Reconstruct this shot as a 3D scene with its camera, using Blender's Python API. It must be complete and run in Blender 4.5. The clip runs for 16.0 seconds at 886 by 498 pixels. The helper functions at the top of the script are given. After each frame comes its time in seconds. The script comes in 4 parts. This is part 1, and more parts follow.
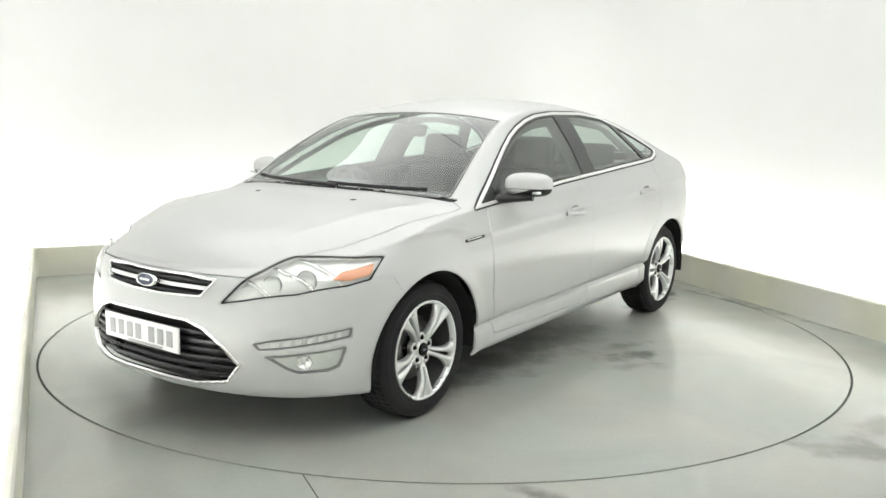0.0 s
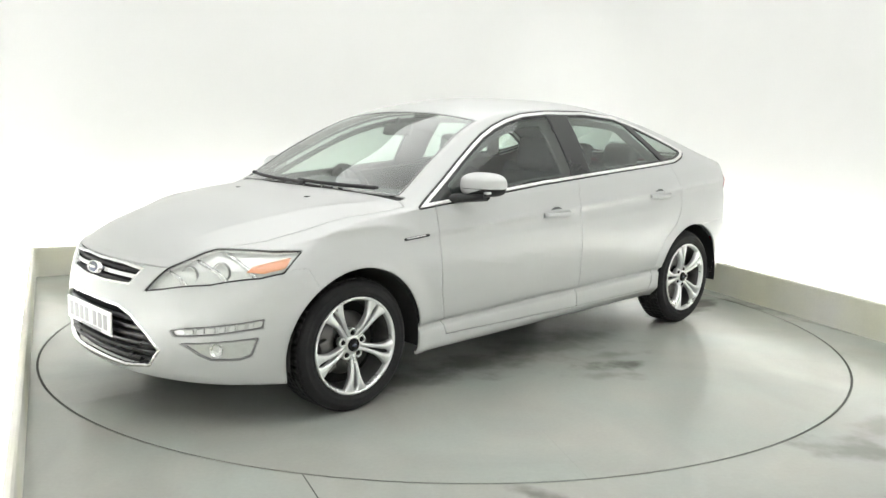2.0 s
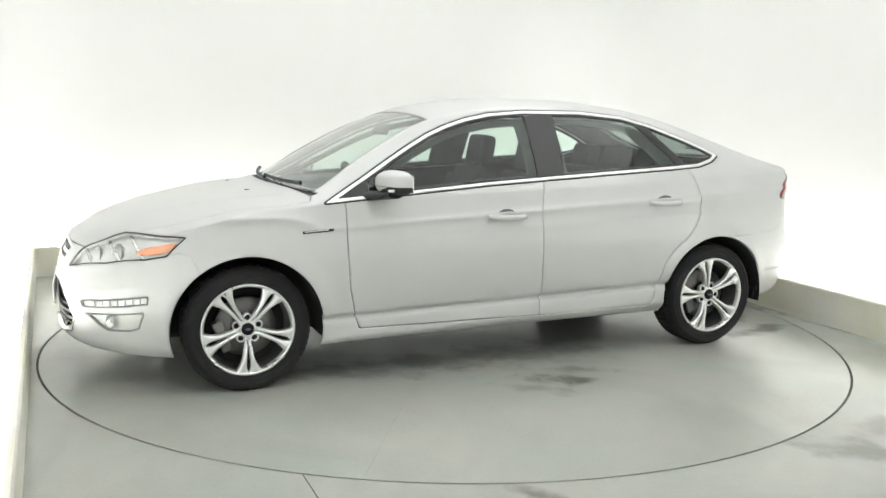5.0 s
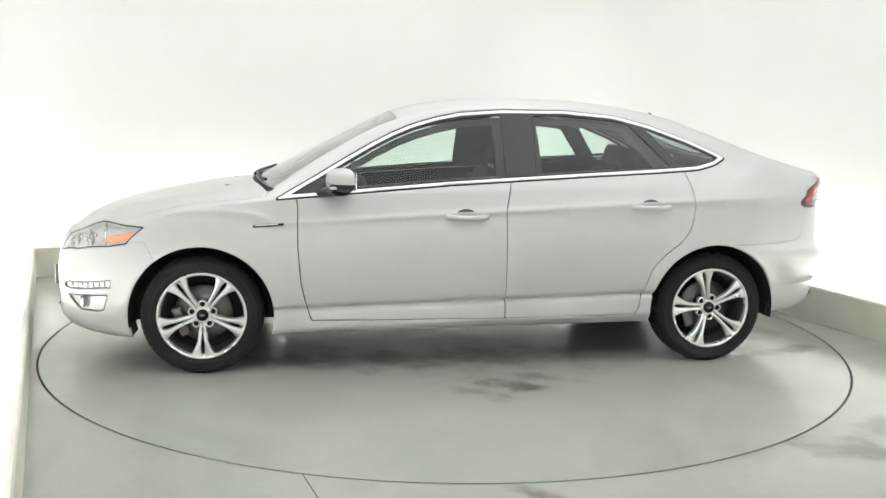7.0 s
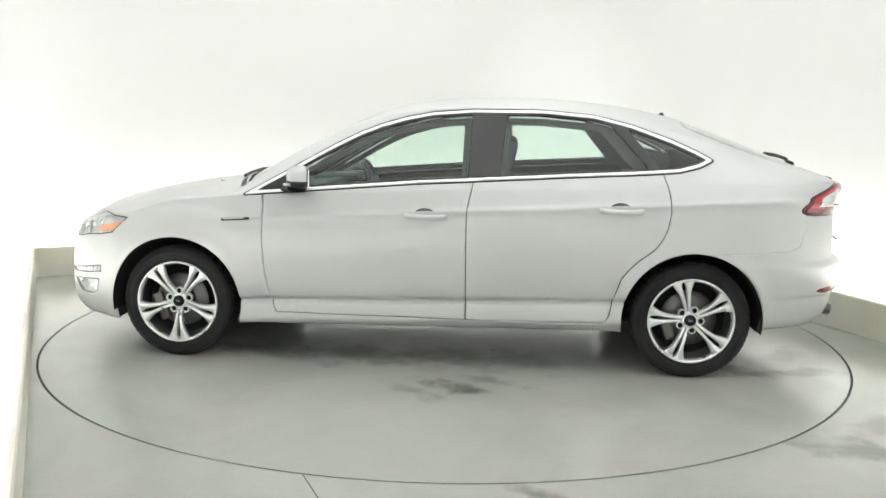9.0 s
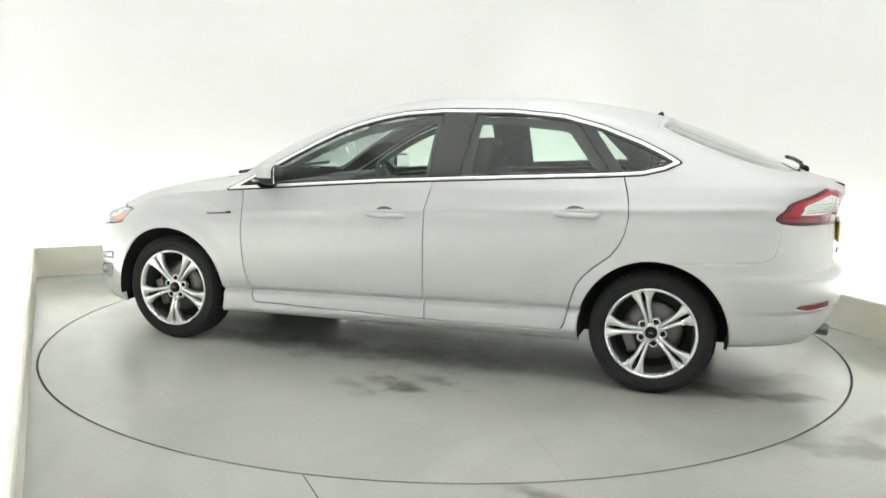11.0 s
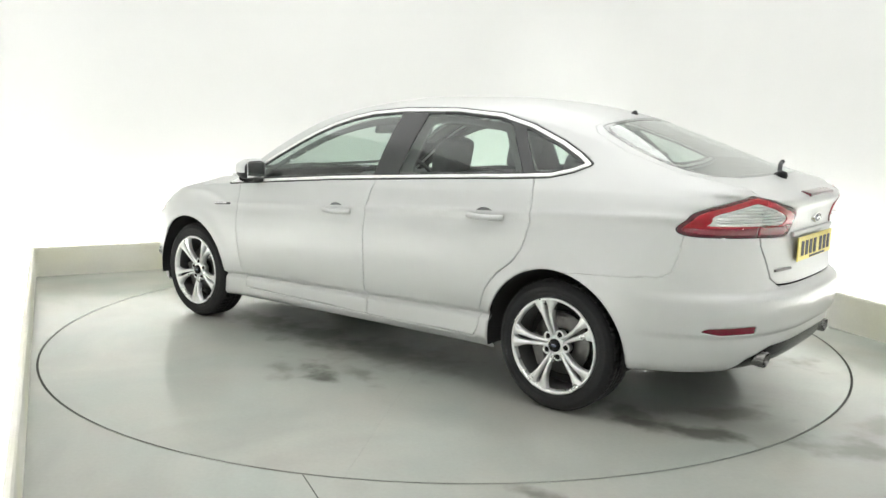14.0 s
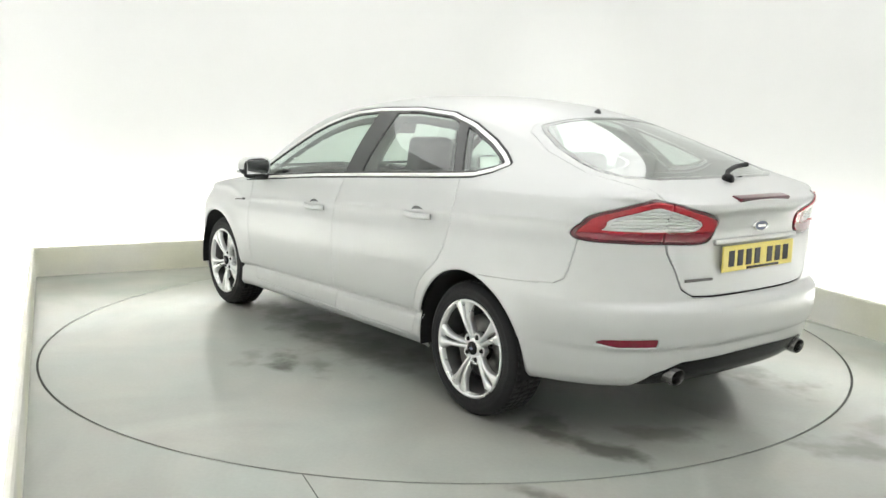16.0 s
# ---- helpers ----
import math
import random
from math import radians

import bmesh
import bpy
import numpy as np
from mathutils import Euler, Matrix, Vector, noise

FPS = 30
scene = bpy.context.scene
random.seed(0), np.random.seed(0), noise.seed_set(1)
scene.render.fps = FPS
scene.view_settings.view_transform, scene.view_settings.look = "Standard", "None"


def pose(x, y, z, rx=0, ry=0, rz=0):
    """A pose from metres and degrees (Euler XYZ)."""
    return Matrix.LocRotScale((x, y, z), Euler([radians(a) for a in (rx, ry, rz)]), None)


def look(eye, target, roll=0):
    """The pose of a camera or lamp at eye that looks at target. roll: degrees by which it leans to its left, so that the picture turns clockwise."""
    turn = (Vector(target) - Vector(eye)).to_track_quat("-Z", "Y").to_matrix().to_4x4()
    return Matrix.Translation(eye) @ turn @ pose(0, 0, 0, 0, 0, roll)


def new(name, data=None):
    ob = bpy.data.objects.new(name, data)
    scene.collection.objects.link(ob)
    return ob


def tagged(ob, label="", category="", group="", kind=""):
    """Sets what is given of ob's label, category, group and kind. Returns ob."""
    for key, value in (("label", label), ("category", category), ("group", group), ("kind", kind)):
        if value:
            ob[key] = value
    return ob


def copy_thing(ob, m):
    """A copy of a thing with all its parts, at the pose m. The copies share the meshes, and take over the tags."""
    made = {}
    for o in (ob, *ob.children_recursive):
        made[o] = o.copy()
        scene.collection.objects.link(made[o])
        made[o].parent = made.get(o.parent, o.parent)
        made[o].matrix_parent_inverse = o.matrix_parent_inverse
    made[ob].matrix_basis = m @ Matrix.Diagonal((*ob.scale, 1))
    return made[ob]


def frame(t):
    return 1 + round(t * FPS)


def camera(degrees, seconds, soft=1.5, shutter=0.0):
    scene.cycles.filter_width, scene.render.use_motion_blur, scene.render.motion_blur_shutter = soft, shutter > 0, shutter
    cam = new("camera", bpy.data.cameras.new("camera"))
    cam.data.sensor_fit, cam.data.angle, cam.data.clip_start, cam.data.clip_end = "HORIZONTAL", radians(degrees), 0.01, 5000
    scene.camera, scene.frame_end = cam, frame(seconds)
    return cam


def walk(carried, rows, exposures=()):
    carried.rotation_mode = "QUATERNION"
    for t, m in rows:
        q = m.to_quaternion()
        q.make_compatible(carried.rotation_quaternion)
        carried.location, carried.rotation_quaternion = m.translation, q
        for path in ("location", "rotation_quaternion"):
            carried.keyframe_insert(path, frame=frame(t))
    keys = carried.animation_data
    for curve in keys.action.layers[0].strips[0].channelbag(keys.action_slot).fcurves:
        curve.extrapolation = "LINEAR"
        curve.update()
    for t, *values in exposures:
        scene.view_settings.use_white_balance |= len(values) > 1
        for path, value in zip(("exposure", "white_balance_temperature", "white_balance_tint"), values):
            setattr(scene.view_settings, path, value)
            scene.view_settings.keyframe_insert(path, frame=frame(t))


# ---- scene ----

# ------------------------------------------------------------ camera
cam = camera(54.97, 16.0)
EYE = (0.0, -5.5185, 1.3773)
AIM = (-0.00393, -4.53023, 1.22467)
walk(cam, [(0.0, look(EYE, AIM, 1.142)), (16.0, look(EYE, AIM, 1.142))], [(0.0, 0.04), (16.0, 0.04)])

# the room stands askew to the view: its long side turns by ROOM degrees
ROOM = 27.6
ROOM_L, ROOM_R, ROOM_BACK, ROOM_FRONT = -2.485, 2.595, 2.835, -6.6
SKEW_L, SKEW_R = 0.044, 0.115  # the side walls open out towards the back
KERB_H, KERB_T, LEDGE = 0.245, 0.03, 0.34
WALL_H = 3.6
TABLE_R = 2.45


# ------------------------------------------------------------ materials
def mat(name, color, rough=0.5, metal=0.0, coat=0.0, grain=0.0, scale=40.0, bump=0.0, stain=0.0, stain_scale=2.0,
        emit=0.0, trans=0.0, alpha=1.0, ior=1.45):
    m = bpy.data.materials.new(name)
    m.use_nodes = True
    n, l = m.node_tree.nodes, m.node_tree.links
    b = n["Principled BSDF"]
    b.inputs["Base Color"].default_value = (*color, 1)
    b.inputs["Roughness"].default_value = rough
    b.inputs["Metallic"].default_value = metal
    b.inputs["Coat Weight"].default_value = coat
    b.inputs["Coat Roughness"].default_value = 0.06
    b.inputs["Transmission Weight"].default_value = trans
    b.inputs["Alpha"].default_value = alpha
    b.inputs["IOR"].default_value = ior
    if emit:
        b.inputs["Emission Color"].default_value = (*color, 1)
        b.inputs["Emission Strength"].default_value = emit
    if grain or bump or stain:
        tc = n.new("ShaderNodeTexCoord")
        fine = n.new("ShaderNodeTexNoise")
        fine.inputs["Scale"].default_value, fine.inputs["Detail"].default_value = scale, 6
        l.new(tc.outputs["Object"], fine.inputs["Vector"])
        big = n.new("ShaderNodeTexNoise")
        big.inputs["Scale"].default_value, big.inputs["Detail"].default_value = stain_scale, 5
        l.new(tc.outputs["Object"], big.inputs["Vector"])
        r1 = n.new("ShaderNodeMapRange")
        r1.inputs["To Min"].default_value, r1.inputs["To Max"].default_value = 1 - grain, 1 + grain
        l.new(fine.outputs["Fac"], r1.inputs["Value"])
        r2 = n.new("ShaderNodeMapRange")
        r2.inputs["From Min"].default_value, r2.inputs["From Max"].default_value = 0.2, 0.85
        r2.inputs["To Min"].default_value, r2.inputs["To Max"].default_value = 1 - stain, 1 + 0.3 * stain
        l.new(big.outputs["Fac"], r2.inputs["Value"])
        mul = n.new("ShaderNodeMath")
        mul.operation = "MULTIPLY"
        l.new(r1.outputs[0], mul.inputs[0])
        l.new(r2.outputs[0], mul.inputs[1])
        mix = n.new("ShaderNodeVectorMath")
        mix.operation = "SCALE"
        mix.inputs[0].default_value = color
        l.new(mul.outputs[0], mix.inputs["Scale"])
        l.new(mix.outputs[0], b.inputs["Base Color"])
        r3 = n.new("ShaderNodeMapRange")
        r3.inputs["To Min"].default_value, r3.inputs["To Max"].default_value = rough * (1 - grain - stain), min(1, rough * (1 + grain + stain))
        l.new(big.outputs["Fac"], r3.inputs["Value"])
        l.new(r3.outputs[0], b.inputs["Roughness"])
        if bump:
            bp = n.new("ShaderNodeBump")
            bp.inputs["Strength"].default_value, bp.inputs["Distance"].default_value = bump, 0.004
            l.new(fine.outputs["Fac"], bp.inputs["Height"])
            l.new(bp.outputs[0], b.inputs["Normal"])
    return m


PAINT = mat("silver_paint", (0.545, 0.556, 0.552), 0.37, 0.22, 0.4, 0.04, 900, 0.02, 0.02, 3)
CHROME = mat("chrome", (0.82, 0.82, 0.82), 0.12, 1.0, 0, 0.04, 60)
ALLOY = mat("alloy", (0.76, 0.77, 0.77), 0.28, 0.75, 0.3, 0.05, 80, 0.03, 0.05, 8)
RUBBER = mat("tyre_rubber", (0.013, 0.013, 0.014), 0.85, 0, 0, 0.2, 90, 0.3, 0.15, 6)
BLACK = mat("black_plastic", (0.02, 0.021, 0.022), 0.5, 0, 0, 0.15, 220, 0.2, 0.1, 8)
GLOSS = mat("black_gloss", (0.010, 0.010, 0.011), 0.22, 0, 0.0, 0.1, 60, ior=1.3)
DARK = mat("dark_liner", (0.012, 0.012, 0.012), 0.85, 0, 0, 0.2, 60, 0.1)
STEEL = mat("brake_steel", (0.19, 0.185, 0.18), 0.4, 0.9, 0, 0.1, 60, 0.1, 0.2, 12)
CLOTH = mat("seat_cloth", (0.07, 0.072, 0.078), 0.9, 0, 0, 0.12, 90, 0.05, 0.1, 8)
TRIM_GREY = mat("cabin_trim", (0.10, 0.10, 0.102), 0.7, 0, 0, 0.10, 80, 0.05, 0.1, 6)
RED = mat("red_lens", (0.36, 0.004, 0.014), 0.12, 0, 0.6, 0.06, 40)
CLEAR_RIB = mat("ribbed_clear_lens", (0.72, 0.74, 0.73), 0.18, 0.3, 0.6, 0.1, 90, 0.3)
AMBER = mat("amber_lens", (0.85, 0.38, 0.22), 0.2, 0, 0.6, 0.08, 60)
YELLOW = mat("yellow_plate", (0.72, 0.60, 0.13), 0.4, 0, 0.2, 0.04, 60)
WHITE_PLATE = mat("white_plate", (0.82, 0.83, 0.82), 0.4, 0, 0.2, 0.03, 60)
BLUE = mat("blue_enamel", (0.10, 0.115, 0.17), 0.25, 0, 0.6, 0.05, 60)
FLOOR_COLOR = (0.468, 0.483, 0.456)
WALL = mat("white_wall_paint", (0.80, 0.805, 0.79), 0.7, 0, 0, 0.02, 90, 0.04, 0.03, 0.7)
KERB = mat("kerb_paint", (0.72, 0.72, 0.66), 0.6, 0, 0, 0.05, 60, 0.06, 0.22, 1.6)
def tinted(m, low, high, scale):
    """Multiply a paint by two tints that follow broad, soft patches."""
    n, l = m.node_tree.nodes, m.node_tree.links
    b = n["Principled BSDF"]
    old = b.inputs["Base Color"].links[0].from_socket
    tc, no, ramp, mul = n.new("ShaderNodeTexCoord"), n.new("ShaderNodeTexNoise"), n.new("ShaderNodeValToRGB"), n.new("ShaderNodeVectorMath")
    no.inputs["Scale"].default_value, no.inputs["Detail"].default_value = scale, 5
    ramp.color_ramp.elements[0].position, ramp.color_ramp.elements[0].color = 0.38, (*low, 1)
    ramp.color_ramp.elements[1].position, ramp.color_ramp.elements[1].color = 0.62, (*high, 1)
    mul.operation = "MULTIPLY"
    l.new(tc.outputs["Object"], no.inputs["Vector"])
    l.new(no.outputs["Fac"], ramp.inputs["Fac"])
    l.new(old, mul.inputs[0])
    l.new(ramp.outputs["Color"], mul.inputs[1])
    l.new(mul.outputs[0], b.inputs["Base Color"])


tinted(KERB, (1.03, 1.02, 1.03), (1.04, 1.03, 0.90), 1.3)
JOINT = mat("joint_rubber", (0.05, 0.055, 0.045), 0.8, 0, 0, 0.2, 60)
LIGHT = mat("light_panel", (1.0, 1.0, 0.99), 0.5, emit=1.04)
STRIP = mat("led_strip", (1.0, 1.0, 1.0), 0.5, emit=23.5)

# ------------------------------------------------------------ world
world = bpy.data.worlds.new("world")
scene.world = world
world.use_nodes = True
world.node_tree.nodes["Background"].inputs[0].default_value = (0.9, 0.92, 1.0, 1)
world.node_tree.nodes["Background"].inputs[1].default_value = 0.15


# ------------------------------------------------------------ mesh helpers
def from_arrays(name, verts, faces, material, smooth=True):
    me = bpy.data.meshes.new(name)
    me.from_pydata([tuple(map(float, v)) for v in verts], [], [tuple(map(int, f)) for f in faces])
    me.materials.append(material)
    if smooth:
        me.polygons.foreach_set("use_smooth", [True] * len(me.polygons))
    me.update()
    return me


def piece(name, verts, faces, material, parent=None, label="", smooth=True):
    ob = new(name, from_arrays(name, verts, faces, material, smooth))
    ob.parent = parent
    return tagged(ob, label)


def part(name, bm, material, parent=None, label="", smooth=False):
    me = bpy.data.meshes.new(name)
    bm.normal_update()
    bm.to_mesh(me)
    bm.free()
    me.materials.append(material)
    if smooth:
        me.polygons.foreach_set("use_smooth", [True] * len(me.polygons))
    ob = new(name, me)
    ob.parent = parent
    return tagged(ob, label)


def box(bm, size, m=Matrix(), bevel=0.0, seg=2):
    r = bmesh.ops.create_cube(bm, size=1.0, matrix=m @ Matrix.Diagonal((*size, 1)))
    if bevel:
        es = list({e for v in r["verts"] for e in v.link_edges})
        bmesh.ops.bevel(bm, geom=es, offset=bevel, segments=seg, affect="EDGES", profile=0.6)


def lathe(bm, profile, seg=64, m=Matrix(), arc=None):
    """Spin (radius, height) pairs about the local z axis."""
    rows = []
    for r, h in profile:
        rows.append([bm.verts.new(m @ Vector((r * math.cos(2 * math.pi * i / seg), r * math.sin(2 * math.pi * i / seg), h))) for i in range(seg)])
    for a, b in zip(rows, rows[1:]):
        for i in range(seg):
            bm.faces.new((a[i], a[(i + 1) % seg], b[(i + 1) % seg], b[i]))


def tube(bm, pts, r, seg=8, flat=1.0):
    pts = [Vector(p) for p in pts]
    rows = []
    for i, p in enumerate(pts):
        d = (pts[min(i + 1, len(pts) - 1)] - pts[max(i - 1, 0)]).normalized()
        a = d.cross(Vector((0, 0, 1)))
        a = a.normalized() if a.length > 1e-4 else Vector((1, 0, 0))
        b = a.cross(d)
        rows.append([bm.verts.new(p + r * (a * math.cos(t) + flat * b * math.sin(t))) for t in [2 * math.pi * k / seg for k in range(seg)]])
    for a, b in zip(rows, rows[1:]):
        for i in range(seg):
            bm.faces.new((a[i], a[(i + 1) % seg], b[(i + 1) % seg], b[i]))
    bm.faces.new(rows[0])
    bm.faces.new(rows[-1][::-1])


# ------------------------------------------------------------ the booth
def room_m():
    return pose(0, 0, 0, 0, 0, ROOM)


def wall_path(inset, r):
    """The booth's outline at a distance inside the wall line, with round corners."""
    l, rr, b, f = ROOM_L + inset, ROOM_R - inset, ROOM_BACK - inset, ROOM_FRONT + inset
    pts = []
    for cx, cy, a0 in ((rr - r, b - r, 0), (l + r, b - r, 90), (l + r, f + r, 180), (rr - r, f + r, 270)):
        for i in range(13):
            a = radians(a0 + 90 * i / 12)
            pts.append((cx + r * math.cos(a), cy + r * math.sin(a)))
    pts.append((rr, -1.5))
    out = []
    for x, y in pts:
        w = (ROOM_R - x) / (ROOM_R - ROOM_L)
        out.append((x + w * SKEW_L * y + (1 - w) * SKEW_R * max(y, -1.5), y))
    return out


def ring_strip(bm, rows):
    """Faces between closed outlines given as (points, height) from one to the next."""
    vs = [[bm.verts.new((x, y, z)) for x, y in pts] for pts, z in rows]
    n = len(vs[0])
    for a, b in zip(vs, vs[1:]):
        for i in range(n):
            bm.faces.new((a[i], a[(i + 1) % n], b[(i + 1) % n], b[i]))


def booth():
    m = room_m()
    # ground with the round hole for the turntable
    bm = bmesh.new()
    n = 128
    inner = [bm.verts.new(((TABLE_R + 0.006) * math.cos(2 * math.pi * i / n), (TABLE_R + 0.006) * math.sin(2 * math.pi * i / n), 0)) for i in range(n)]
    down = [bm.verts.new((v.co.x, v.co.y, -0.05)) for v in inner]
    outer = [bm.verts.new((11 * math.cos(2 * math.pi * i / n), 11 * math.sin(2 * math.pi * i / n), 0)) for i in range(n)]
    for i in range(n):
        j = (i + 1) % n
        bm.faces.new((inner[i], outer[i], outer[j], inner[j]))
        bm.faces.new((down[i], inner[i], inner[j], down[j]))
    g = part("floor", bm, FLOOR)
    tagged(g, "pale green-grey painted concrete floor with faint stains", "floor", kind="structure")
    bm = bmesh.new()
    bmesh.ops.create_circle(bm, cap_ends=True, segments=64, radius=TABLE_R + 0.1, matrix=pose(0, 0, -0.05))
    tagged(part("floor_pit", bm, JOINT), "dark pit below the turntable edge", "floor", kind="structure")
    bm = bmesh.new()
    box(bm, (2.6, 0.0032, 0.003), pose(-0.537 + 1.3 * math.cos(radians(-65.8)), -2.400 + 1.3 * math.sin(radians(-65.8)), 0.0005, 0, 0, -65.8))
    tagged(part("floor_joint", bm, JOINT), "fine dark joint in the concrete floor", "floor joint", kind="structure")
    # kerb
    bm = bmesh.new()
    ring_strip(bm, [(wall_path(0, 0.03), -0.02), (wall_path(0, 0.03), KERB_H - 0.008), (wall_path(-0.008, 0.03), KERB_H),
                    (wall_path(-KERB_T, 0.03), KERB_H), (wall_path(-KERB_T, 0.03), 0.10)])
    k = part("kerb", bm, KERB)
    k.matrix_basis = m
    tagged(k, "low pale grey painted kerb along the booth walls", "kerb", kind="structure")
    bm = bmesh.new()
    ring_strip(bm, [(wall_path(-KERB_T, 0.03), 0.10), (wall_path(-LEDGE, 0.3), 0.10), (wall_path(-LEDGE, 0.3), 0.12)])
    k = part("trough", bm, WALL)
    k.matrix_basis = m
    tagged(k, "white trough behind the kerb for the light strip", "trim", kind="structure")
    bm = bmesh.new()
    box(bm, (0.006, 1.25, 0.002), pose(-2.595, 1.83, 0.1005, 0, 0, -2.3))
    k = part("trough_joint", bm, JOINT)
    k.matrix_basis = m
    tagged(k, "fine dark joint in the white trough", "trim joint", kind="structure")
    bm = bmesh.new()
    ring_strip(bm, [(wall_path(-KERB_T - 0.02, 0.03), 0.13), (wall_path(-KERB_T - 0.02, 0.03), 0.16), (wall_path(-KERB_T - 0.06, 0.05), 0.16), (wall_path(-KERB_T - 0.06, 0.05), 0.13)])
    k = part("light_strip", bm, STRIP)
    k.matrix_basis = m
    tagged(k, "white light strip hidden behind the kerb", "light strip")
    # walls with a rounded cove up into the ceiling
    bm = bmesh.new()
    rows = [(wall_path(-LEDGE, 0.9), 0.10), (wall_path(-LEDGE, 0.9), WALL_H - 0.5)]
    for i in range(1, 7):
        a = radians(15 * i)
        rows.append((wall_path(-LEDGE + 0.5 * (1 - math.cos(a)), 0.9), WALL_H - 0.5 + 0.5 * math.sin(a)))
    ring_strip(bm, rows)
    ring_strip(bm, [(wall_path(-LEDGE - 0.1, 0.9), 0.0), (wall_path(-LEDGE - 0.1, 0.9), WALL_H + 0.1)])
    w = part("wall_around", bm, WALL, smooth=True)
    w.matrix_basis = m
    tagged(w, "smooth white booth wall with rounded corners", "wall", kind="structure")
    bm = bmesh.new()
    pts = wall_path(-LEDGE - 0.1, 0.9)
    bm.faces.new([bm.verts.new((x, y, WALL_H)) for x, y in pts][::-1])
    bm.faces.new([bm.verts.new((x, y, WALL_H + 0.1)) for x, y in pts])
    c = part("ceiling", bm, WALL)
    c.matrix_basis = m
    tagged(c, "flat white booth ceiling", "ceiling", kind="structure")


def ceiling_light():
    bm = bmesh.new()
    for x, y, sx, sy in ((0, 0.64, 2.51, 0.02), (0, -0.64, 2.51, 0.02), (1.245, 0, 0.02, 1.26), (-1.245, 0, 0.02, 1.26)):
        box(bm, (sx, sy, 0.06), pose(x, y, 0), 0.006)
    root = new("ceiling_light")
    tagged(root, "large square white ceiling light panel", "ceiling light", group="ceiling lights")
    part("frame", bm, WALL, root)
    bm = bmesh.new()
    box(bm, (2.505, 1.295, 0.02), pose(0, 0, -0.042))
    part("diffuser", bm, LIGHT, root, "glowing white diffuser")
    return root


def turntable():
    root = new("turntable")
    tagged(root, "round flush turntable of painted grey concrete with stains and dark patches", "turntable")
    # six sectors with fine radial joints
    for k in range(6):
        bm = bmesh.new()
        r, g, n = TABLE_R - 0.007, 0.0003, 28
        top = []
        for i in range(n + 1):
            a = radians(60 * k + 60 * i / n)
            top.append((r * math.cos(a), r * math.sin(a)))
        a0, a1, am = radians(60 * k), radians(60 * k + 60), radians(60 * k + 30)
        shift = Vector((math.cos(am), math.sin(am))) * g * 2
        ring = [Vector((0, 0))] + [Vector(p) for p in top]
        hi = [bm.verts.new((p.x + shift.x, p.y + shift.y, 0.0)) for p in ring]
        lo = [bm.verts.new((p.x + shift.x, p.y + shift.y, -0.03)) for p in ring]
        bm.faces.new(hi)
        for i in range(len(ring)):
            j = (i + 1) % len(ring)
            bm.faces.new((lo[i], lo[j], hi[j], hi[i]))
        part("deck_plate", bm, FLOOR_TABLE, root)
    bm = bmesh.new()
    lathe(bm, [(TABLE_R + 0.005, -0.03), (TABLE_R + 0.005, -0.006), (TABLE_R - 0.006, -0.006), (TABLE_R - 0.006, -0.03)], 160)
    part("edge_seal", bm, JOINT, root, "dark rubber edge seal")
    bm = bmesh.new()
    lathe(bm, [(TABLE_R - 0.03, -0.032), (0.01, -0.032)], 64)
    part("sub_frame", bm, STEEL, root, "steel frame below the plates")
    return root


